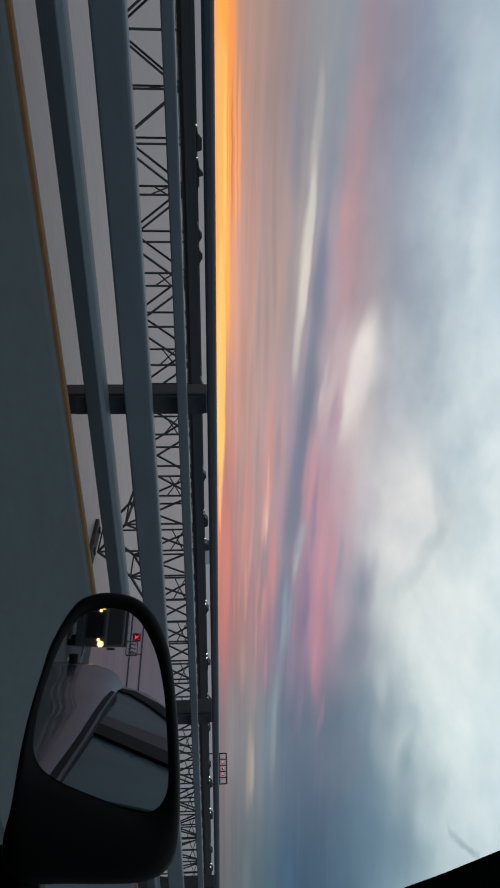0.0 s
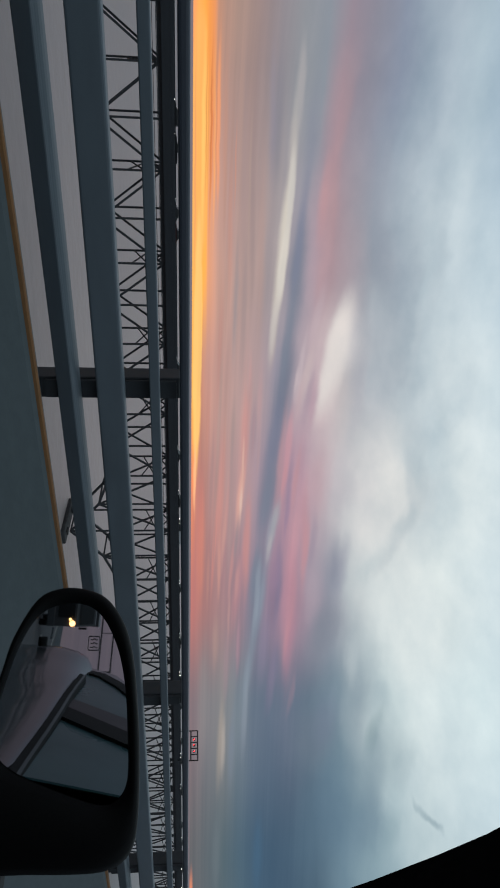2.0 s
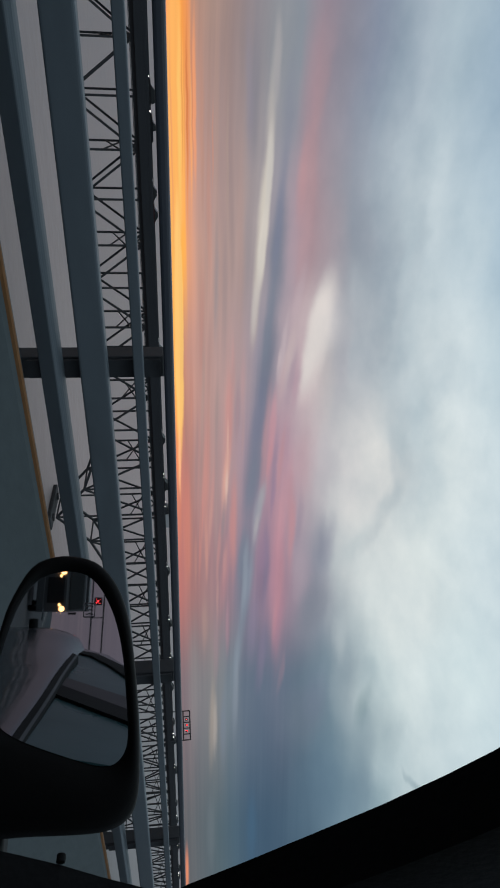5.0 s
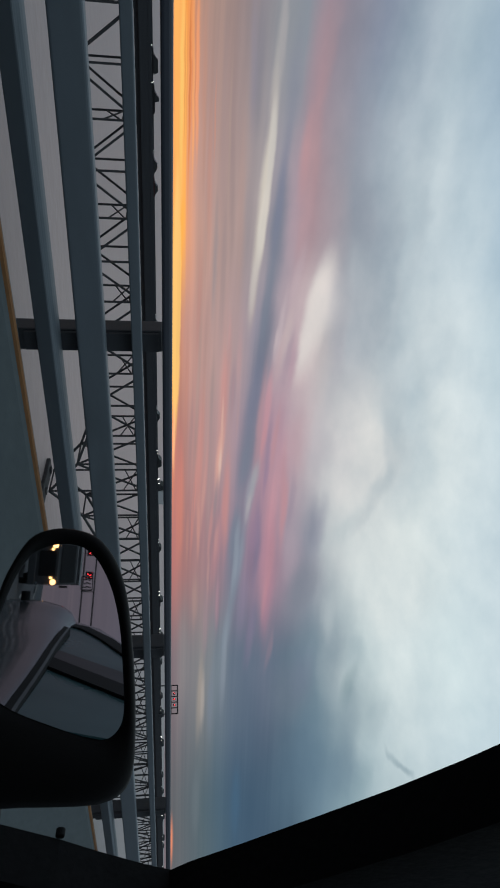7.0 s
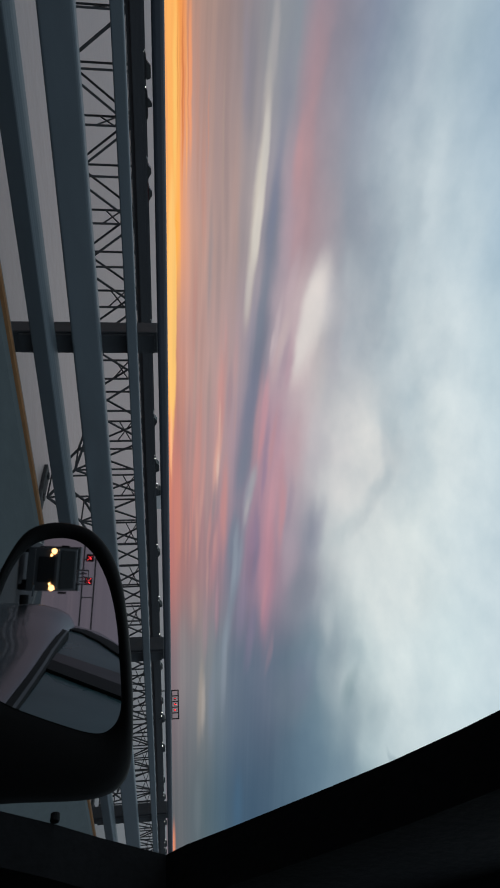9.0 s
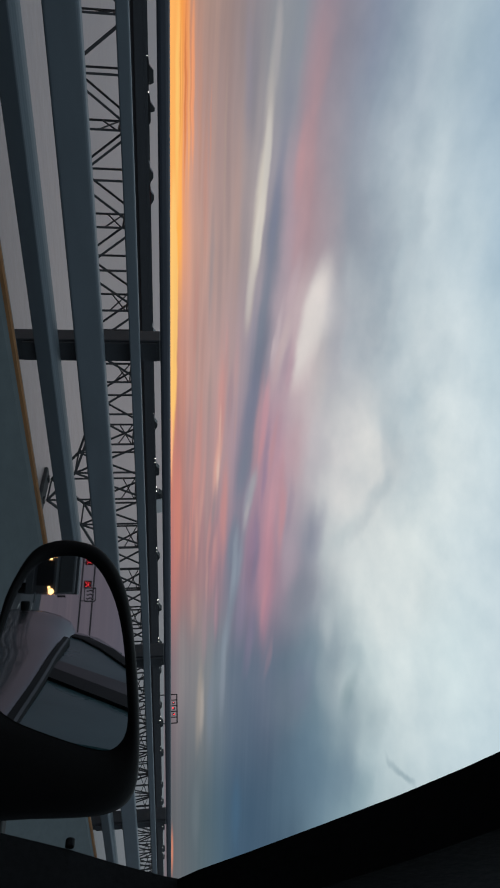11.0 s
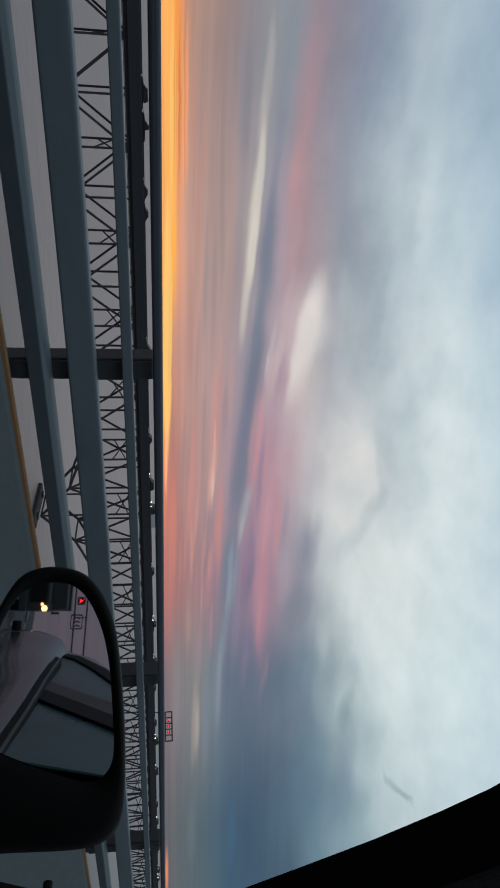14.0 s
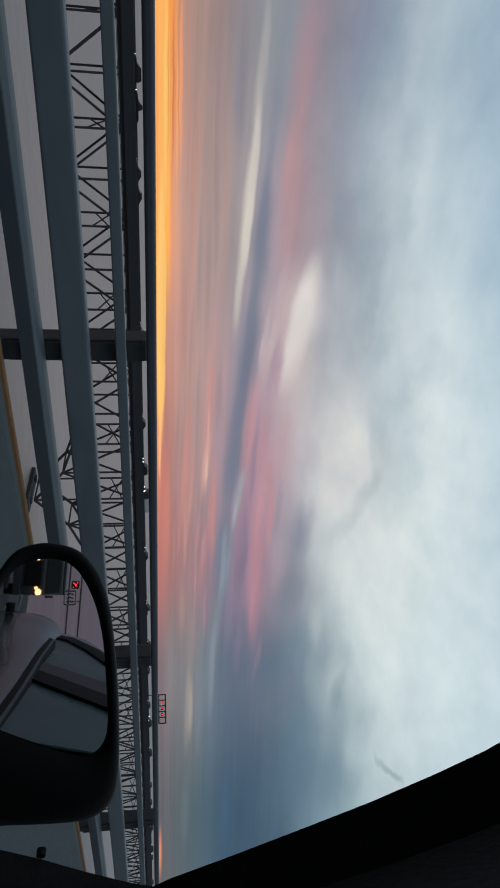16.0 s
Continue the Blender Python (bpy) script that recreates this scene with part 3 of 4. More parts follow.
WATER = bpy.data.materials.new("bay_water")
WATER.use_nodes = True
wt = WATER.node_tree
wb = wt.nodes["Principled BSDF"]
wb.inputs["Roughness"].default_value, wb.inputs["IOR"].default_value = 0.42, 1.33
wco = wt.nodes.new("ShaderNodeTexCoord")
wn1, wn2 = wt.nodes.new("ShaderNodeTexNoise"), wt.nodes.new("ShaderNodeTexNoise")
wn1.inputs["Scale"].default_value, wn1.inputs["Detail"].default_value = 0.12, 8.0
wn2.inputs["Scale"].default_value, wn2.inputs["Detail"].default_value = 0.004, 4.0
for n in (wn1, wn2):
    wt.links.new(wco.outputs["Object"], n.inputs["Vector"])
wmx = wt.nodes.new("ShaderNodeMix")
wmx.data_type = "RGBA"
wmx.inputs[6].default_value, wmx.inputs[7].default_value = (0.21, 0.172, 0.168, 1), (0.275, 0.22, 0.21, 1)
wt.links.new(wn2.outputs["Fac"], wmx.inputs[0])
wt.links.new(wmx.outputs[2], wb.inputs["Base Color"])
wbp = wt.nodes.new("ShaderNodeBump")
wbp.inputs["Strength"].default_value, wbp.inputs["Distance"].default_value = 0.6, 0.6
wt.links.new(wn1.outputs["Fac"], wbp.inputs["Height"])
wt.links.new(wbp.outputs[0], wb.inputs["Normal"])


# ---- mesh helpers ----
def mesh_of(name, bm, mat, smooth=False):
    me = bpy.data.meshes.new(name)
    bmesh.ops.recalc_face_normals(bm, faces=bm.faces)
    if smooth:
        for f in bm.faces:
            f.smooth = True
    bm.to_mesh(me)
    bm.free()
    me.materials.append(mat)
    return me


def part(name, bm, mat, parent=None, label="", smooth=False):
    """One mesh object, under a thing or under a part."""
    ob = new(name, mesh_of(name, bm, mat, smooth))
    if parent is not None:
        ob.parent = parent
    if label:
        ob["label"] = label
    return ob


def empty(name, x=0.0, y=0.0, z=0.0):
    ob = new(name)
    ob.location = (x, y, z)
    return ob


def box(bm, x0, x1, y0, y1, z0, z1, bevel=0.0):
    vs = [bm.verts.new((x, y, z)) for x in (x0, x1) for y in (y0, y1) for z in (z0, z1)]
    fs = [bm.faces.new([vs[i] for i in q]) for q in ((0, 1, 3, 2), (4, 6, 7, 5), (0, 4, 5, 1), (2, 3, 7, 6), (0, 2, 6, 4), (1, 5, 7, 3))]
    if bevel:
        bmesh.ops.recalc_face_normals(bm, faces=fs)
        edges = list({e for f in fs for e in f.edges})
        bmesh.ops.bevel(bm, geom=edges, offset=bevel, segments=2, profile=0.5, affect="EDGES")
    return bm


def boxes(*args, bevel=0.0):
    bm = bmesh.new()
    for a in args:
        box(bm, *a, bevel=bevel)
    return bm


def extrude_y(profile, y0, y1, steps=1):
    """A profile of (x, z) points drawn along y."""
    bm = bmesh.new()
    rings = []
    for i in range(steps + 1):
        y = y0 + (y1 - y0) * i / steps
        rings.append([bm.verts.new((x, y, z)) for x, z in profile])
    n = len(profile)
    for a, b in zip(rings, rings[1:]):
        for i in range(n):
            bm.faces.new((a[i], a[(i + 1) % n], b[(i + 1) % n], b[i]))
    bm.faces.new(rings[0])
    bm.faces.new(rings[-1][::-1])
    return bm


def rounded(points, radius, steps=5):
    """A closed outline with rounded corners; radius one number or one a corner."""
    out = []
    n = len(points)
    for i in range(n):
        p0, p, p1 = Vector(points[i - 1]), Vector(points[i]), Vector(points[(i + 1) % n])
        r = radius[i] if isinstance(radius, (list, tuple)) else radius
        a, b = p + (p0 - p).normalized() * r, p + (p1 - p).normalized() * r
        for k in range(steps + 1):
            t = k / steps
            out.append(tuple(a * (1 - t) ** 2 + p * 2 * t * (1 - t) + b * t * t))
    return out


def member(bm, a, b, w, d=None):
    """A straight box section from a to b, w wide and d deep."""
    a, b = Vector(a), Vector(b)
    d = d or w
    way = (b - a).normalized()
    side = way.cross(Vector((0, 0, 1)))
    if side.length < 0.01:
        side = Vector((1, 0, 0))
    side.normalize()
    up = side.cross(way)
    ring = [side * (sx * w / 2) + up * (sz * d / 2) for sx, sz in ((-1, -1), (1, -1), (1, 1), (-1, 1))]
    v0, v1 = [bm.verts.new(a + r) for r in ring], [bm.verts.new(b + r) for r in ring]
    for i in range(4):
        bm.faces.new((v0[i], v0[(i + 1) % 4], v1[(i + 1) % 4], v1[i]))
    bm.faces.new(v0[::-1])
    bm.faces.new(v1)
    return bm


def members(*args):
    bm = bmesh.new()
    for a in args:
        member(bm, *a)
    return bm


def disc(bm, cx, cy, cz, r, depth, segs=20, axis="x"):
    """A short round block about an axis, with chamfered rims."""
    rings = []
    for off, rr in ((-depth / 2, r * 0.9), (-depth / 2 + 0.1 * depth, r), (depth / 2 - 0.1 * depth, r), (depth / 2, r * 0.9)):
        ring = []
        for k in range(segs):
            a = 2 * math.pi * k / segs
            u, v = rr * math.cos(a), rr * math.sin(a)
            ring.append(bm.verts.new((cx + off, cy + u, cz + v) if axis == "x" else (cx + u, cy + off, cz + v)))
        rings.append(ring)
    for a, b in zip(rings, rings[1:]):
        for k in range(segs):
            bm.faces.new((a[k], a[(k + 1) % segs], b[(k + 1) % segs], b[k]))
    bm.faces.new(rings[0])
    bm.faces.new(rings[-1][::-1])
    return bm


def loft(sections, closed_ends=True):
    """Skin over rings of equally many points."""
    bm = bmesh.new()
    rings = [[bm.verts.new(p) for p in s] for s in sections]
    n = len(rings[0])
    for a, b in zip(rings, rings[1:]):
        for i in range(n):
            bm.faces.new((a[i], a[(i + 1) % n], b[(i + 1) % n], b[i]))
    if closed_ends:
        bm.faces.new(rings[0])
        bm.faces.new(rings[-1][::-1])
    return bm


# ---- water ----
WATER_Z = -34.0
bm = bmesh.new()
bmesh.ops.create_circle(bm, cap_ends=True, segments=96, radius=4900)
water = part("water", bm, WATER)
water.location.z = WATER_Z
tagged(water, "calm mauve-grey bay water under a dusk sky", "water", kind="structure")


# ---- the near bridge: deck, parapets, railings ----
Y0, Y1 = -160.0, 420.0
road = part("road", boxes((-2.62, 8.2, Y0, Y1, -0.4, 0.0)), ASPHALT)
tagged(road, "dark grey asphalt bridge deck", "road", kind="structure")
for x in (-1.3, 2.5, 6.1):
    dashes = x == 2.5
    bm = bmesh.new()
    if dashes:
        for k in range(int((Y1 - Y0) / 12)):
            box(bm, x - 0.06, x + 0.06, Y0 + k * 12, Y0 + k * 12 + 3, -0.002, 0.005)
    else:
        box(bm, x - 0.06, x + 0.06, Y0, Y1, -0.002, 0.005)
    part("lane_line", bm, LANE_PAINT, road)

PX = -2.88
for name, flip in (("parapet_left", 1), ("parapet_right", -1)):
    prof = [(PX + 0.4, -0.4), (PX + 0.4, 0.03), (PX + 0.04, 0.745), (PX + 0.015, 0.765), (PX - 0.085, 0.765), (PX - 0.09, 0.5), (PX - 0.34, 0.49), (PX - 0.34, -0.6), (PX + 0.1, -0.6)]
    if flip < 0:
        prof = [(5.2 - x, z) for x, z in prof]
    ob = part(name, extrude_y(prof, Y0, Y1), CONCRETE)
    tagged(ob, "dark weathered concrete parapet along the bridge deck", "parapet", kind="structure")
    if flip > 0:
        # narrow ochre strip along the inner top edge
        strip = [(PX + 0.02, 0.762), (PX + 0.02, 0.778), (PX + 0.014, 0.784), (PX - 0.002, 0.784), (PX - 0.004, 0.762)]
        part("edge_strip", extrude_y(strip, Y0, Y1), OCHRE, ob, "ochre edge strip")

railing = empty("bridge_railing", PX, 0, 0.765)
tagged(railing, "blue-grey painted four-rail steel bridge railing on the parapet", "railing", kind="structure")


def rail(z0, z1, x0, x1, r, name, paint=RAIL_PAINT):
    prof = rounded([(x0 - PX, z0 - 0.765), (x1 - PX, z0 - 0.765), (x1 - PX, z1 - 0.765), (x0 - PX, z1 - 0.765)], r, 3)
    return part(name, extrude_y(prof, Y0, Y1), paint, railing)


low = [(-0.1, 0.097), (-0.035, 0.095), (-0.03, 0.1), (-0.002, 0.168), (-0.002, 0.174), (-0.006, 0.181), (-0.014, 0.188), (-0.028, 0.195), (-0.05, 0.2), (-0.085, 0.203), (-0.1, 0.19)]
part("lower_rail", extrude_y(low, Y0, Y1), RAIL_PAINT, railing)
rail(1.055, 1.19, PX - 0.09, PX + 0.0, 0.013, "middle_rail")
rail(1.317, 1.367, PX - 0.06, PX + 0.0, 0.007, "top_rail")
rail(1.466, 1.516, PX - 0.05, PX + 0.0, 0.016, "handrail", HANDRAIL_DARK)
POST_AT, POST_STEP = 1.62, 2.6
bm = boxes((-0.22, -0.105, -0.06, 0.06, -0.27, 0.7), bevel=0.008)
box(bm, -0.3, -0.1, -0.13, 0.13, -0.275, -0.25, bevel=0.004)
box(bm, -0.11, -0.09, -0.05, 0.05, 0.02, 0.68)
post_mesh = mesh_of("post", bm, POST_PAINT)
k = -40
while POST_AT + k * POST_STEP < 300:
    ob = new("post", post_mesh)
    ob.parent = railing
    ob.location = (0, POST_AT + k * POST_STEP, 0.003)
    k += 1


# ---- the far bridge: deck on a haunched steel truss ----
FX, PANEL, PIER_AT, PIER_STEP = -140.0, 19.1, 123.0, 183.0
FY0, FY1 = -66.0, 640.0
far_bridge = empty("far_bridge", FX, 0, -2.66)
tagged(far_bridge, "dark parallel bridge with a deck on haunched steel trusses", "bridge", kind="structure")
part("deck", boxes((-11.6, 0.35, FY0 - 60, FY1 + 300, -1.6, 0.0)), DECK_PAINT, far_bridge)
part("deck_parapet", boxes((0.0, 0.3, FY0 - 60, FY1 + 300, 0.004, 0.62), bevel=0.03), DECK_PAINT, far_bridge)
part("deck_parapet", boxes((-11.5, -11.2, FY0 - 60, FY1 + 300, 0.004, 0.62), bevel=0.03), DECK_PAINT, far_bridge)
part("walkway_rail", members(((0.5, FY0, -2.5), (0.5, FY1, -2.5), 0.12), ((0.5, FY0, -3.2), (0.5, FY1, -3.2), 0.1)), TRUSS_PAINT, far_bridge)


def depth_at(y):
    """The height of the bottom chord: level, and deeper towards each pier."""
    d = abs((y - PIER_AT + PIER_STEP / 2) % PIER_STEP - PIER_STEP / 2)
    return -14.7 - 6.5 * max(0.0, 1 - d / 36) ** 1.2 - 8.0 * max(0.0, 1 - d / 12)


nodes = []
first = PIER_AT - PANEL * 10
k = 0
while first + k * PANEL / 2 < FY1:
    nodes.append((first + k * PANEL / 2, k % 2))
    k += 1
for px in (-1.0, -10.2):
    part("top_chord", members(((px, FY0, -2.0), (px, FY1, -2.0), 0.8, 0.9)), TRUSS_PAINT, far_bridge)
    for (ya, ka), (yb, kb) in zip(nodes, nodes[1:]):
        za, zb = depth_at(ya), depth_at(yb)
        part("bottom_chord", members(((px, ya, za), (px, yb, zb), 0.5, 0.62)), TRUSS_PAINT, far_bridge)
        part("vertical", members(((px, ya, -2.0), (px, ya, za), 0.36, 0.4)), TRUSS_PAINT, far_bridge)
        if ka == 0:
            part("diagonal", members(((px, ya, -2.0), (px, yb, zb), 0.4, 0.43)), TRUSS_PAINT, far_bridge)
        else:
            part("diagonal", members(((px, ya, za), (px, yb, -2.0), 0.4, 0.43)), TRUSS_PAINT, far_bridge)
for y, kind in nodes:
    z = depth_at(y)
    if kind == 0:
        part("sway_frame", members(((-1, y, -5.2), (-10.2, y, -5.2), 0.32), ((-1, y, -5.2), (-5.6, y, -2.4), 0.28), ((-10.2, y, -5.2), (-5.6, y, -2.4), 0.28), ((-1, y, -9.0), (-10.2, y, -5.4), 0.24), ((-10.2, y, -9.0), (-1, y, -5.4), 0.24)), TRUSS_PAINT, far_bridge)
    part("cross_strut", members(((-1, y, z), (-10.2, y, z), 0.4)), TRUSS_PAINT, far_bridge)


def pier(y):
    """A low concrete block in the water, with the bearings of the two trusses."""
    thing = empty("bridge_pier", FX - 5.6, y, WATER_Z)
    tagged(thing, "low concrete pier in the water under the steel truss", "pier", group="piers of the far bridge", kind="structure")
    top = depth_at(y) - 2.9 - 0.35 - WATER_Z
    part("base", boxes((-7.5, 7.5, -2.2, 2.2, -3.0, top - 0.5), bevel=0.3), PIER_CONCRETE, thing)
    for x in (-4.6, 4.6):
        part("bearing", boxes((x - 0.7, x + 0.7, -0.8, 0.8, top - 0.5, top), bevel=0.05), TRUSS_PAINT, thing)
    return thing


for k in (-1, 0, 1, 2):
    pier(PIER_AT + k * PIER_STEP)


# ---- traffic on the far bridge, towards the camera's side lights on ----
def far_car(name, y, lane, length, width, high, paint, label, category, shape):
    """A vehicle that faces back along the road: body, cabin, glass, wheels, headlights."""
    thing = empty(name, FX + lane, y, -2.66)
    tagged(thing, label, category, group="traffic on the far bridge")
    w, L = width / 2, length / 2
    belt = high * (0.56 if shape != "box" else 0.4)
    bm = loft([[(-w, -L, 0.35), (w, -L, 0.35), (w, -L, belt * 0.7), (-w, -L, belt * 0.7)],
               [(-w, -L * 0.8, 0.22), (w, -L * 0.8, 0.22), (w, -L * 0.8, belt * 0.93), (-w, -L * 0.8, belt * 0.93)],
               [(-w, -L * 0.3, 0.22), (w, -L * 0.3, 0.22), (w, -L * 0.3, belt), (-w, -L * 0.3, belt)],
               [(-w, L * 0.85, 0.25), (w, L * 0.85, 0.25), (w, L * 0.85, belt), (-w, L * 0.85, belt)],
               [(-w, L, 0.4), (w, L, 0.4), (w, L, belt * 0.85), (-w, L, belt * 0.85)]])
    part("body", bm, paint, thing)
    roof = w * 0.78
    back0, back1 = {"sedan": (0.8, 0.4), "suv": (0.98, 0.85), "pickup": (0.25, 0.18), "box": (-0.3, -0.32)}[shape]
    front0, front1 = (-0.42, -0.05) if shape != "box" else (-0.85, -0.7)
    cab_top = high if shape != "box" else high * 0.7
    bm = loft([[(-w * 0.96, L * front0, belt), (w * 0.96, L * front0, belt), (w * 0.96, L * back0, belt), (-w * 0.96, L * back0, belt)],
               [(-roof, L * front1, cab_top - 0.06), (roof, L * front1, cab_top - 0.06), (roof, L * back1, cab_top - 0.06), (-roof, L * back1, cab_top - 0.06)]])
    part("windows", bm, CAR_GLASS, thing)
    part("roof", boxes((-roof, roof, L * front1, L * back1, cab_top - 0.056, cab_top), bevel=0.02), paint, thing)
    if shape == "box":
        part("cargo_box", boxes((-w - 0.1, w + 0.1, -L * 0.28, L, 0.7, high), bevel=0.03), WHITE_PAINT, thing)
    for x in (-w + 0.08, w - 0.08):
        for yy in (-L * 0.62, L * 0.6):
            part("wheel", disc(bmesh.new(), x, yy, 0.33, 0.33, 0.22, 16), TYRE, thing)
        part("headlight", boxes((x * 0.86 - 0.09, x * 0.86 + 0.09, -L - 0.006, -L + 0.06, belt * 0.5, belt * 0.68)), FAR_HEADLIGHT, thing)
    return thing


TRAFFIC_KINDS = (("sedan", 4.6, 1.8, 1.45, CAR_GREY, "dark grey sedan with its headlights on"), ("suv", 4.8, 1.95, 1.78, CAR_BLACK, "black sport utility car with its headlights on"),
                 ("pickup", 5.6, 2.0, 1.85, CAR_BLACK, "black pickup truck with its headlights on"), ("sedan", 4.5, 1.8, 1.45, CAR_RED, "dark red sedan with its headlights on"))
for y, lane, pick in ((17, -2.6, 1), (24, -6.2, 2), (35.5, -2.6, 0), (41, -6.2, 3), (72, -2.6, 0), (98, -2.6, 0), (113, -2.6, 1), (151, -6.2, 0), (172, -2.6, 2), (196, -6.2, 1), (206, -2.6, 0),
                      (228, -2.6, 3), (246, -6.2, 1), (262, -2.6, 1), (289, -2.6, 0), (312, -6.2, 0), (330, -2.6, 2), (352, -2.6, 1), (371, -6.2, 0), (392, -2.6, 3)):
    shape, length, width, high, paint, label = TRAFFIC_KINDS[pick]
    far_car("pickup_truck" if shape == "pickup" else "car", y, lane, length, width, high, paint, label, "truck" if shape == "pickup" else "car", shape)
far_car("box_truck", 128, -6.2, 8.0, 2.4, 3.4, DARK_PAINT, "box truck with a pale cargo box", "truck", "box")


# ---- lane signal gantries ----
def gantry(name, x0, x1, y, z, high, side, label, lamps, reach, drop, bar=0.3):
    """A pole with an arm over the lanes, a lower tie, hangers and signal heads with a red cross."""
    thing = empty(name, x0, y, z)
    tagged(thing, label, "sign gantry")
    span = x1 - x0
    part("pole", members(((0, 0, 0), (0, 0, high), 0.3, 0.3)), POST_PAINT, thing)
    part("pole", members(((span, 0, 0), (span, 0, high), 0.3, 0.3)), POST_PAINT, thing)
    part("arm", members(((0, 0, high), (span, 0, high), bar, bar)), POST_PAINT, thing)
    part("tie", members(((0, 0, high - drop), (span, 0, high - drop), bar, bar)), POST_PAINT, thing)
    n = reach
    for k in range(n + 1):
        part("hanger", members(((span * k / n, 0, high), (span * k / n, 0, high - drop), bar * 0.6)), POST_PAINT, thing)
    for f in lamps:
        cx, cz = span * f, high - drop / 2
        head = part("signal_head", boxes((cx - 0.42, cx + 0.42, -0.12, 0.12, cz - 0.42, cz + 0.42), bevel=0.03), BLACK_TRIM, thing)
        yy = 0.135 * side
        part("red_cross", members(((cx - 0.26, yy, cz - 0.26), (cx + 0.26, yy, cz + 0.26), 0.09, 0.02), ((cx - 0.26, yy, cz + 0.26), (cx + 0.26, yy, cz - 0.26), 0.09, 0.02)), RED_CROSS, head)
    return thing


gantry("lane_gantry", PX - 0.75, 8.9, -75.0, -0.4, 6.9, 1, "dark steel lane gantry with lit red crosses", (0.319, 0.524), 3, 1.3, 0.16)
gantry("lane_gantry", FX + 0.6, FX - 11.6, 236.0, -2.9, 7.4, -1, "dark steel lane gantry on the far bridge", (0.3, 0.5, 0.7), 5, 2.6, 0.5)


# ---- the truck behind ----
def truck():
    thing = empty("box_truck", 0.45, -34.0, 0.0)
    tagged(thing, "dark-fronted box truck with lit headlights on the bridge deck", "truck")
    part("cab", loft([[(-1.0, 1.2, 0.5), (1.0, 1.2, 0.5), (1.0, 1.2, 1.8), (-1.0, 1.2, 1.8)], [(-1.06, 1.1, 0.45), (1.06, 1.1, 0.45), (1.06, 1.1, 1.9), (-1.06, 1.1, 1.9)],
                      [(-1.08, 0.7, 0.45), (1.08, 0.7, 0.45), (1.02, 0.6, 2.75), (-1.02, 0.6, 2.75)], [(-1.08, -0.9, 0.45), (1.08, -0.9, 0.45), (1.02, -0.9, 2.85), (-1.02, -0.9, 2.85)]]), DARK_PAINT, thing)
    part("windscreen", loft([[(-0.96, 1.06, 1.98), (0.96, 1.06, 1.98), (0.92, 0.66, 2.66), (-0.92, 0.66, 2.66)], [(-0.96, 1.1, 1.98), (0.96, 1.1, 1.98), (0.92, 0.7, 2.66), (-0.92, 0.7, 2.66)]]), CAR_GLASS, thing)
    part("cargo_box", boxes((-1.15, 1.15, -7.0, -0.92, 0.9, 3.05), bevel=0.04), DARK_PAINT, thing)
    part("roof_edge", boxes((-1.16, 1.16, -0.99, -0.9, 2.98, 3.08), bevel=0.01), WHITE_PAINT, thing)
    grille = part("grille", boxes((-0.62, 0.62, 1.19, 1.25, 0.9, 1.7), bevel=0.01), BLACK_TRIM, thing)
    for k in range(5):
        part("grille_bar", boxes((-0.58, 0.58, 1.252, 1.262, 0.98 + k * 0.15, 1.0 + k * 0.15)), BLACK_TRIM, grille)
    part("bumper", boxes((-1.05, 1.05, 1.15, 1.38, 0.4, 0.75), bevel=0.03), DARK_PAINT, thing)
    for x in (-0.9, 0.9):
        part("headlight", disc(bmesh.new(), x, 1.24, 1.62, 0.14, 0.1, 20, "y"), TRUCK_LIGHT, thing)
        part("marker_lamp", disc(bmesh.new(), x * 0.78, 1.27, 1.5, 0.065, 0.06, 16, "y"), TRUCK_LIGHT, thing)
        part("wing_mirror", boxes((x * 1.28 - 0.05, x * 1.28 + 0.05, 0.7, 0.8, 1.95, 2.35), bevel=0.02), BLACK_TRIM, thing)
        for y in (0.2, -5.0):
            part("wheel", disc(bmesh.new(), x * 1.04, y, 0.45, 0.45, 0.28, 24), TYRE, thing)
    return thing


truck()


# ---- the car that carries the camera ----
CX = 0.7
car = empty("car", CX, 0.0, 0.0)
tagged(car, "silver car with black trim on the bridge deck", "car")


def car_part(name, bm, mat, parent=None, label="", smooth=False):
    """A part given in road coordinates, under the car."""
    for v in bm.verts:
        v.co.x -= CX
    return part(name, bm, mat, parent or car, label, smooth)


def body_section(y, w, belt, sill=0.32):
    k = min(1.0, max(0.0, (-y - 1.2) / 0.9))
    half = [(w - 0.12, sill), (w - 0.02, sill + 0.12), (w, 0.62), (w - 0.002, 0.8), (w - 0.002, belt - 0.28), (w - 0.004 - 0.006 * k, belt - 0.18), (w - 0.008 - 0.025 * k, belt - 0.09),
            (w - 0.014 - 0.05 * k, belt - 0.035), (w - 0.024 - 0.08 * k, belt - 0.01), (w - 0.05 - 0.11 * k, belt), (w - 0.12 - 0.11 * k, belt + 0.004)]
    return [(CX - x, y, z) for x, z in half] + [(CX + x, y, z) for x, z in reversed(half)]


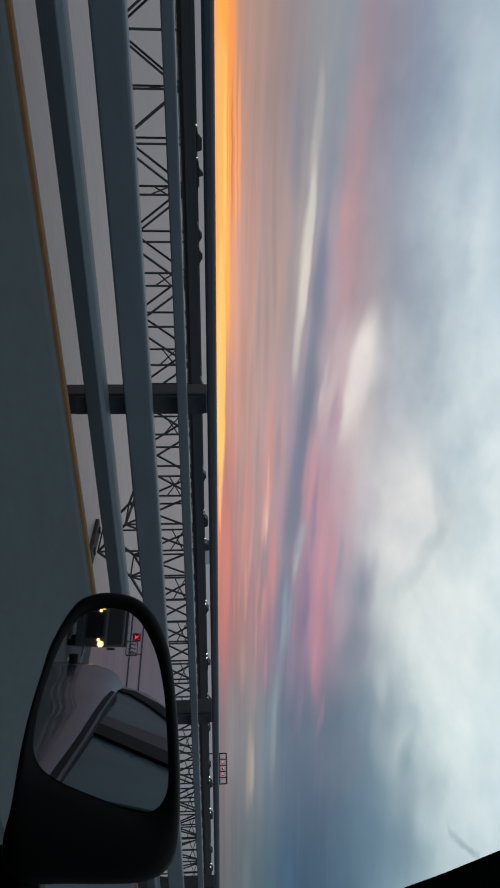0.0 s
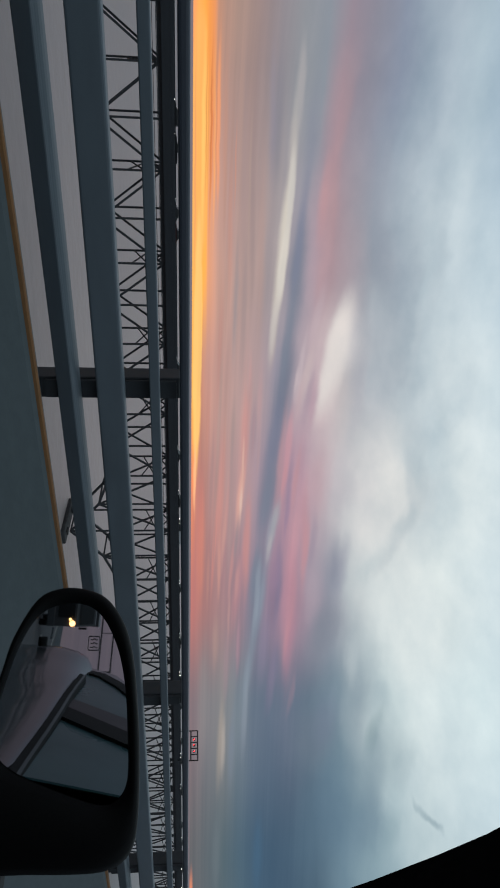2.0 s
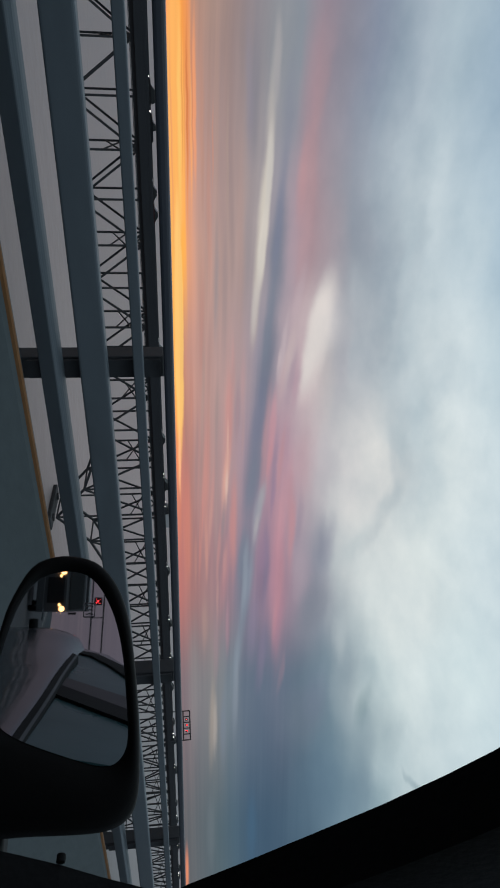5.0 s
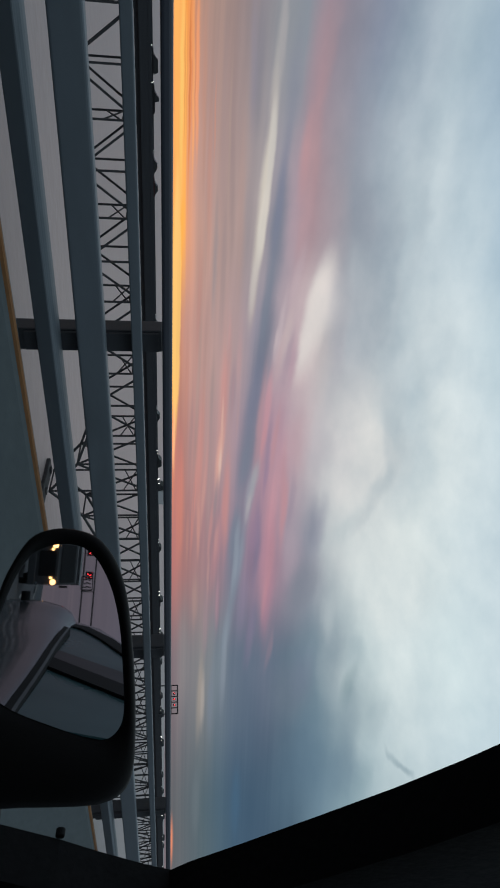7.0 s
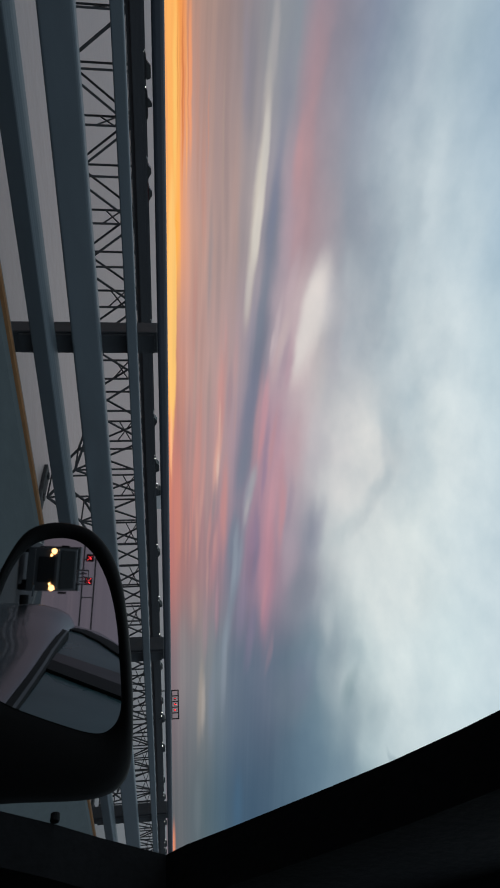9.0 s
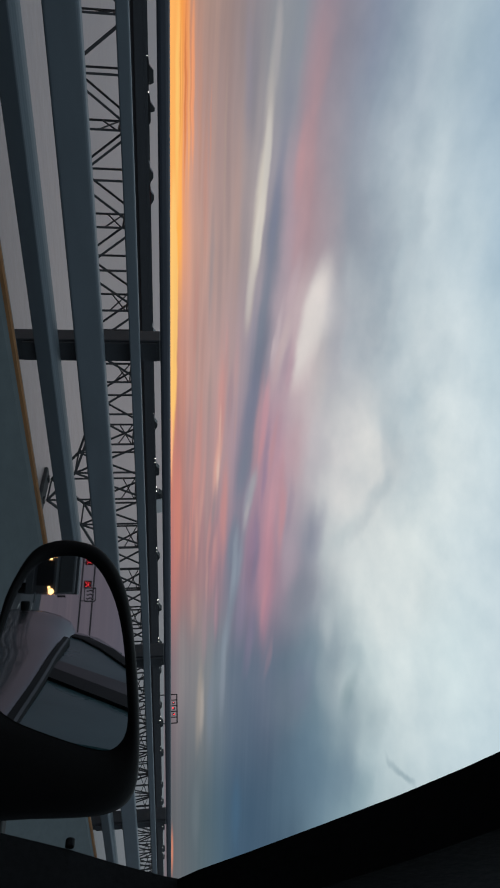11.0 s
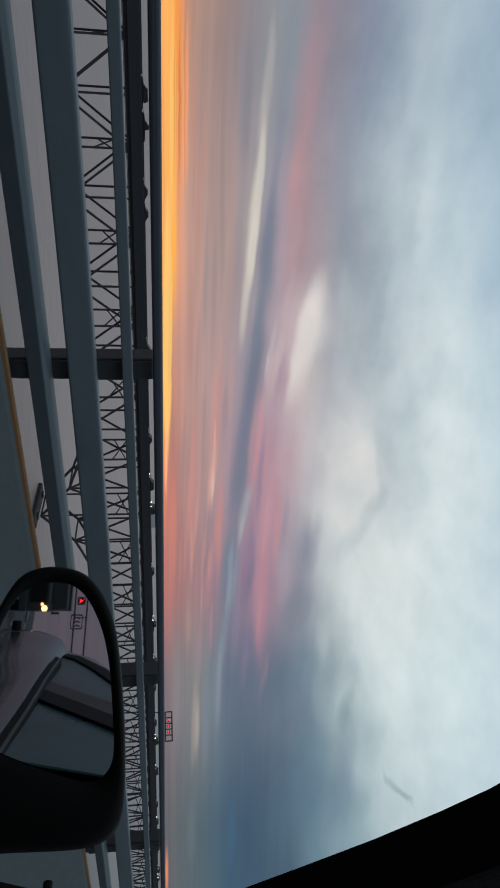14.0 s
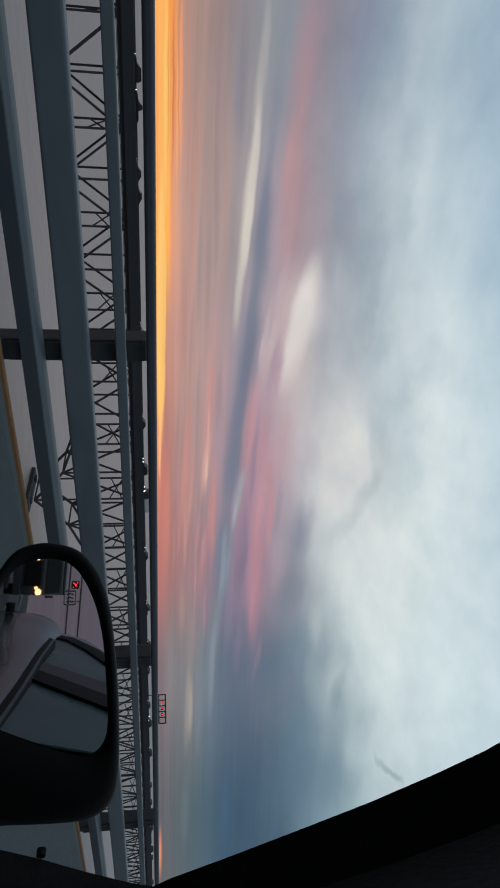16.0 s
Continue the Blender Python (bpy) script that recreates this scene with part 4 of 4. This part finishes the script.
STATION = [(2.25, 0.7, 0.84), (2.05, 0.86, 0.98), (1.5, 0.93, 1.06), (0.9, 0.95, 1.12), (0.6, 0.95, 1.19), (0.3, 0.95, 1.243), (-0.2, 0.95, 1.293), (-0.725, 0.952, 1.35), (-1.3, 0.965, 1.405), (-1.9, 1.0, 1.475), (-2.25, 1.02, 1.53), (-2.5, 1.0, 1.53), (-2.65, 0.93, 1.46), (-2.72, 0.8, 1.3)]
BODY = []
for k in range(len(STATION) - 1):
    s0, s1, s2, s3 = (STATION[min(max(k + d, 0), len(STATION) - 1)] for d in (-1, 0, 1, 2))
    for f in (0.0, 0.25, 0.5, 0.75):
        BODY.append(tuple(b + (c - b) * f + f * (1 - f) * ((c - b - (b - a)) * (1 - f) + (c - b - (d - c)) * f) * (0.5 if i else 0.0) for i, (a, b, c, d) in enumerate(zip(s0, s1, s2, s3))))
BODY.append(STATION[-1])
car_part("body", loft([body_section(*s) for s in BODY]), SILVER, smooth=True)


def belt_at(y):
    for (y0, _, b0), (y1, _, b1) in zip(BODY, BODY[1:]):
        if y1 <= y <= y0:
            return b0 + (b1 - b0) * (y0 - y) / (y0 - y1)
    return 1.2


def side_x(z, out=0.0):
    """The leaning plane of the side windows."""
    return -0.222 + 0.2 * (z - 1.35) - out


def plate(outline, out, thick, hole=None):
    """A plate in the side window plane, given as (road, height), with or without an opening of equally many points."""
    bm = bmesh.new()

    def ring(points, o):
        return [bm.verts.new((side_x(z, o), y, z)) for y, z in points]

    a, c = ring(outline, out), ring(outline, out - thick)
    n = len(outline)
    if hole:
        b, d = ring(hole, out), ring(hole, out - thick)
    for i in range(n):
        j = (i + 1) % n
        bm.faces.new((a[i], c[i], c[j], a[j]))
        if hole:
            bm.faces.new((a[i], a[j], b[j], b[i]))
            bm.faces.new((c[i], d[i], d[j], c[j]))
            bm.faces.new((b[i], b[j], d[j], d[i]))
    if not hole:
        bm.faces.new(a)
        bm.faces.new(c[::-1])
    return bm


def mirrored(bm):
    for v in bm.verts:
        v.co.x = 2 * CX - v.co.x
    return bm


# driver's window: the opening in the inner trim, and the same, unseen, on the far side
WIN = [(0.496, 1.506), (0.477, 1.519), (0.442, 1.548), (0.392, 1.588), (0.35, 1.621), (0.315, 1.646), (0.289, 1.663), (0.24, 1.688), (0.16, 1.72), (0.05, 1.745), (-0.42, 1.77), (-0.5, 1.33), (0.43, 1.27), (0.464, 1.407), (0.472, 1.437), (0.483, 1.464)]
OUTER = [(0.74, 1.49), (0.71, 1.54), (0.67, 1.6), (0.62, 1.67), (0.57, 1.73), (0.52, 1.76), (0.46, 1.78), (0.36, 1.8), (0.24, 1.815), (0.1, 1.825), (-0.55, 1.825), (-0.6, 1.25), (0.76, 1.25), (0.77, 1.35), (0.765, 1.41), (0.755, 1.45)]
trim = car_part("door_trim", plate(OUTER, -0.02, 0.03, WIN), BLACK_TRIM, None, "black grained window trim")
seal_in, seal_out = [[(y + g * (1 if y > 0 else -1), z + g * (1 if z > 1.5 else -1)) for y, z in WIN] for g in (0.035, 0.05)]
car_part("window_seal", plate(seal_out, -0.008, 0.01, seal_in), RUBBER, trim)
car_part("lock_knob", disc(bmesh.new(), -0.188, 0.471, 1.437, 0.003, 0.005, 12), BLACK_TRIM, trim)
car_part("pillar_trim", loft([[(-0.15 + dx, y + dy, z + dz) for dx, dy, dz in ((0, 0, 0), (0.05, 0.02, 0.0), (0.06, 0.09, 0.05), (0, 0.1, 0.06))] for y, z in ((0.575, 1.5), (0.45, 1.61), (0.35, 1.69), (0.14, 1.8))]), BLACK_TRIM, trim, "", True)
# far-side trim and glass, out of view: added to close the cabin
car_part("door_trim", mirrored(plate(OUTER, -0.02, 0.03, WIN)), BLACK_TRIM)
car_part("front_window_glass", mirrored(plate(WIN, 0.0, 0.005)), CAR_GLASS)
car_part("rear_window_glass", mirrored(plate([(-0.9, 1.37), (-0.5, 1.775), (-0.9, 1.765), (-1.31, 1.715), (-1.82, 1.62), (-2.06, 1.545), (-2.09, 1.5), (-1.95, 1.465)], 0.004, 0.006)), CAR_GLASS)
car_part("door_pillar", mirrored(plate([(-0.5, 1.34), (-0.42, 1.8), (-0.6, 1.81), (-0.76, 1.36)], 0.014, 0.02)), RUBBER)
car_part("rear_pillar", mirrored(plate([(-1.8, 1.42), (-1.46, 1.8), (-1.6, 1.82), (-2.1, 1.44)], 0.012, 0.03)), SILVER)
# plain black blocks, added to keep sky light off the trim
car_part("cabin_top_block", boxes((0.04, 2 * CX - 0.04, -1.9, 0.05, 1.785, 1.805)), BLACK_TRIM)
car_part("cabin_rear_block", boxes((-0.1, 2 * CX + 0.1, -1.5, -1.3, 0.5, 1.82), bevel=0.03), BLACK_TRIM)
car_part("cabin_front_block", boxes((-0.12, 2 * CX + 0.12, 0.5, 0.86, 0.6, 1.13), bevel=0.05), BLACK_TRIM)
# outside: glass, pillars, roof
for glass_name, low_edge, high_edge in (("windscreen", (-0.17, 0.94, 1.13), (-0.06, 0.2, 1.81)), ("rear_window", (-0.08, -2.68, 1.44), (0.02, -2.44, 1.62))):
    (xa, ya, za), (xb, yb, zb) = low_edge, high_edge
    n = 9
    low_row = [(xa + (2 * CX - 2 * xa) * k / (n - 1), ya + math.copysign(0.12, ya) * (1 - (2 * k / (n - 1) - 1) ** 2), za) for k in range(n)]
    high_row = [(xb + (2 * CX - 2 * xb) * k / (n - 1), yb + math.copysign(0.05, ya) * (1 - (2 * k / (n - 1) - 1) ** 2), zb + 0.05 * (1 - (2 * k / (n - 1) - 1) ** 2)) for k in range(n)]
    car_part(glass_name, loft([low_row + [(x, y, z + 0.008) for x, y, z in reversed(low_row)], high_row + [(x, y, z + 0.008) for x, y, z in reversed(high_row)]]), CAR_GLASS, None, "", True)
# front glass cut short so that none stands before the camera
car_part("front_window_glass", plate([(-0.055, 1.29), (-0.055, 1.78), (-0.33, 1.785), (-0.8, 1.36)], 0.0, 0.005), SIDE_GLASS, None, "side window glass, teal reflection in its colour, front part left out")
car_part("rear_window_glass", plate([(-0.9, 1.37), (-0.5, 1.775), (-0.9, 1.765), (-1.31, 1.715), (-1.82, 1.62), (-2.06, 1.545), (-2.09, 1.5), (-1.95, 1.465)], 0.004, 0.006), SIDE_GLASS)
b_pillar = car_part("door_pillar", plate([(-0.98, 1.39), (-0.78, 1.37), (-0.33, 1.785), (-0.55, 1.79)], 0.012, 0.016), RUBBER, None, "black door pillar")
car_part("pillar_cover", plate([(-1.2, 1.405), (-0.98, 1.39), (-0.55, 1.79), (-0.85, 1.79)], 0.009, 0.012), PILLAR_GREY, b_pillar, "dark grey pillar cover")
car_part("rear_pillar", plate([(-2.04, 1.47), (-2.12, 1.56), (-1.8, 1.66), (-1.85, 1.74), (-2.3, 1.66), (-2.4, 1.5)], 0.006, 0.03), SILVER)
car_part("window_frame", plate([(0.1, 1.775), (0.1, 1.82), (-0.9, 1.815), (-1.35, 1.78), (-1.9, 1.7), (-2.2, 1.59), (-2.19, 1.5), (-2.05, 1.45), (-1.95, 1.452), (-2.06, 1.5), (-2.03, 1.55), (-1.8, 1.625), (-1.3, 1.72), (-0.9, 1.77)], 0.014, 0.02), RUBBER)
knob = car_part("fender_knob", disc(bmesh.new(), -0.345, -2.2, 1.245, 0.024, 0.05, 16), RUBBER, None, "black knob with a chrome pin")
car_part("pin", members(((-0.36, -2.2, 1.285), (-0.42, -2.2, 1.29), 0.008)), CHROME, knob)
belt_line = [(y, belt_at(y) + 0.004) for y in (0.45, 0.1, -0.2, -0.5, -0.8, -1.1, -1.4, -1.7)]
for name, dx, low, high, mat in (("belt_moulding", 0.0, -0.012, 0.006, RUBBER), ("belt_trim", 0.006, 0.0062, 0.013, PILLAR_GREY), ("window_lip", 0.012, 0.0132, 0.018, RUBBER)):
    car_part(name, loft([[(-0.243 + dx + a, y, z + b) for a, b in ((-0.006, low), (0.03, low), (0.03, high), (0.0, high))] for y, z in belt_line]), mat)
roof_rings = []
for y, i, h in ((0.22, 0.1, 1.8), (0.0, 0.03, 1.85), (-0.7, 0.0, 1.875), (-1.4, 0.01, 1.855), (-1.8, 0.02, 1.8), (-2.1, 0.03, 1.74), (-2.3, 0.05, 1.67), (-2.45, 0.09, 1.59)):
    xs = [(-0.14 + i, h - 0.05), (-0.12 + i, h - 0.01), (0.02 + i, h + 0.03), (CX, h + 0.06)]
    roof_rings.append([(x, y, z) for x, z in xs] + [(2 * CX - x, y, z) for x, z in reversed(xs[:3])])
car_part("roof", loft(roof_rings), SILVER, smooth=True)
for x in (CX - 0.86, CX + 0.86):
    for y in (1.35, -1.7):
        wheel = car_part("wheel", disc(bmesh.new(), x, y, 0.34, 0.34, 0.22, 28), TYRE)
        car_part("rim", disc(bmesh.new(), x + (0.02 if x > CX else -0.02), y, 0.34, 0.21, 0.2, 20), RIM, wheel)
for x in (CX - 0.7, CX + 0.7):
    car_part("tail_light", boxes((x - 0.13, x + 0.13, -2.7, -2.6, 1.1, 1.24), bevel=0.02), TAIL)

# side mirror
MC = Vector((-0.5285, 0.7199, 1.4037))
MN = Vector((0.37555, -0.92209, 0.0933)).normalized()
MA = Vector((0, 0, 1)).cross(MN).normalized()
MU = MN.cross(MA)


def smooth_ring(points, count):
    """A closed smooth curve through the points, in even steps."""
    ps = [Vector(p) for p in points]
    n = len(ps)
    out = []
    for k in range(count):
        f = k * n / count
        i, t = int(f), f - int(f)
        a, b, c, d = ps[i - 1], ps[i], ps[(i + 1) % n], ps[(i + 2) % n]
        out.append(tuple(0.5 * (2 * b + (c - a) * t + (2 * a - 5 * b + 4 * c - d) * t * t + (3 * b - a - 3 * c + d) * t ** 3)))
    return out


GLASS_OUT = smooth_ring([(-0.0967, -0.038), (-0.0965, -0.022), (-0.091, -0.008), (-0.0755, 0.0065), (-0.045, 0.0212), (-0.007, 0.0305), (0.035, 0.0352), (0.07, 0.0378), (0.0872, 0.0355), (0.0973, 0.0274), (0.1, 0.016),
                         (0.095, -0.005), (0.0768, -0.0545), (0.0655, -0.0765), (0.0555, -0.0864), (0.0421, -0.092), (0.0179, -0.0928), (-0.0112, -0.0898), (-0.0539, -0.0805), (-0.0809, -0.0681), (-0.092, -0.054)], 84)
CASE_OUT = smooth_ring([(-0.1137, -0.0452), (-0.113, -0.018), (-0.103, 0.0052), (-0.077, 0.025), (-0.041, 0.037), (0.011, 0.0445), (0.057, 0.0485), (0.101, 0.0498), (0.1295, 0.0477), (0.1444, 0.04), (0.152, 0.026),
                        (0.1545, 0.004), (0.153, -0.045), (0.15, -0.088), (0.128, -0.106), (0.0964, -0.104), (0.052, -0.1034), (0.0143, -0.1006), (-0.0225, -0.0952), (-0.0579, -0.0888), (-0.1, -0.07)], 84)


def on_mirror(p, lift):
    return MC + 1.25 * (MA * p[0] + MU * p[1] + MN * lift)


def between(t, grow=0.0):
    mid = Vector((0.01, -0.03))
    out = []
    for g, c in zip(GLASS_OUT, CASE_OUT):
        p = Vector(g) * (1 - t) + Vector(c) * t
        out.append(mid + (p - mid) * (1 + grow))
    return out


shell = [[tuple(on_mirror(p, lift)) for p in between(t, grow)] for t, grow, lift in ((0, 0, -0.002), (0.03, 0, 0.002), (0.15, 0, 0.006), (0.45, 0, 0.009), (0.75, 0, 0.008), (0.93, 0, 0.004), (1, 0, -0.003), (1, -0.004, -0.018), (1, -0.03, -0.05), (1, -0.12, -0.085), (1, -0.3, -0.105), (1, -0.6, -0.115))]
housing = car_part("side_mirror", loft(shell), HOUSING, None, "black plastic side mirror", True)
bm = bmesh.new()
hub = bm.verts.new(on_mirror((0.005, -0.03), 0.0))
edge = [bm.verts.new(on_mirror(p, 0.0)) for p in GLASS_OUT]
for a, b in zip(edge, edge[1:] + edge[:1]):
    if (a.co - b.co).length > 1e-5:
        bm.faces.new((hub, a, b))
glass = car_part("mirror_glass", bm, MIRROR, housing, "silvered mirror glass with an etched heating mark")


def ribbon(bm, pts, w):
    """A thin line etched on the mirror."""
    for p, q in zip(pts, pts[1:]):
        d = (Vector(q) - Vector(p)).normalized() * (w * 0.4)
        s = Vector((-d.y, d.x)).normalized() * w / 2
        p2, q2 = Vector(p) - d, Vector(q) + d
        bm.faces.new([bm.verts.new(on_mirror(v, 0.001)) for v in (p2 - s, q2 - s, q2 + s, p2 + s)])


fx, fy = -0.0531, -0.0054
bm = bmesh.new()
mark = rounded([(fx - 0.0075, fy - 0.0058), (fx + 0.0075, fy - 0.0058), (fx + 0.0075, fy + 0.0058), (fx - 0.0075, fy + 0.0058)], 0.002, 3)
ribbon(bm, mark[:-1] + mark[:1], 0.0009)
for k in range(3):
    ribbon(bm, [(fx - 0.0042 + 0.0007 * math.sin(j * 1.3) + 0.0042 * k, fy - 0.0033 + j * 0.001) for j in range(8)], 0.0007)
car_part("heating_mark", bm, SYMBOL, glass)
car_part("mirror_arm", loft([[tuple(on_mirror((0.12, -0.115 + dz), -0.03 - dy)) for dz, dy in ((0, 0), (0.04, 0), (0.04, 0.05), (0, 0.05))],
                             [tuple(on_mirror((0.165, -0.13 + dz), -0.03 - dy)) for dz, dy in ((0, 0), (0.055, 0), (0.055, 0.05), (0, 0.05))],
                             [(-0.24, 0.8 + dy, 1.16 + dz) for dz, dy in ((0, 0), (0.07, 0), (0.07, 0.08), (0, 0.08))]]), HOUSING, housing, "", True)
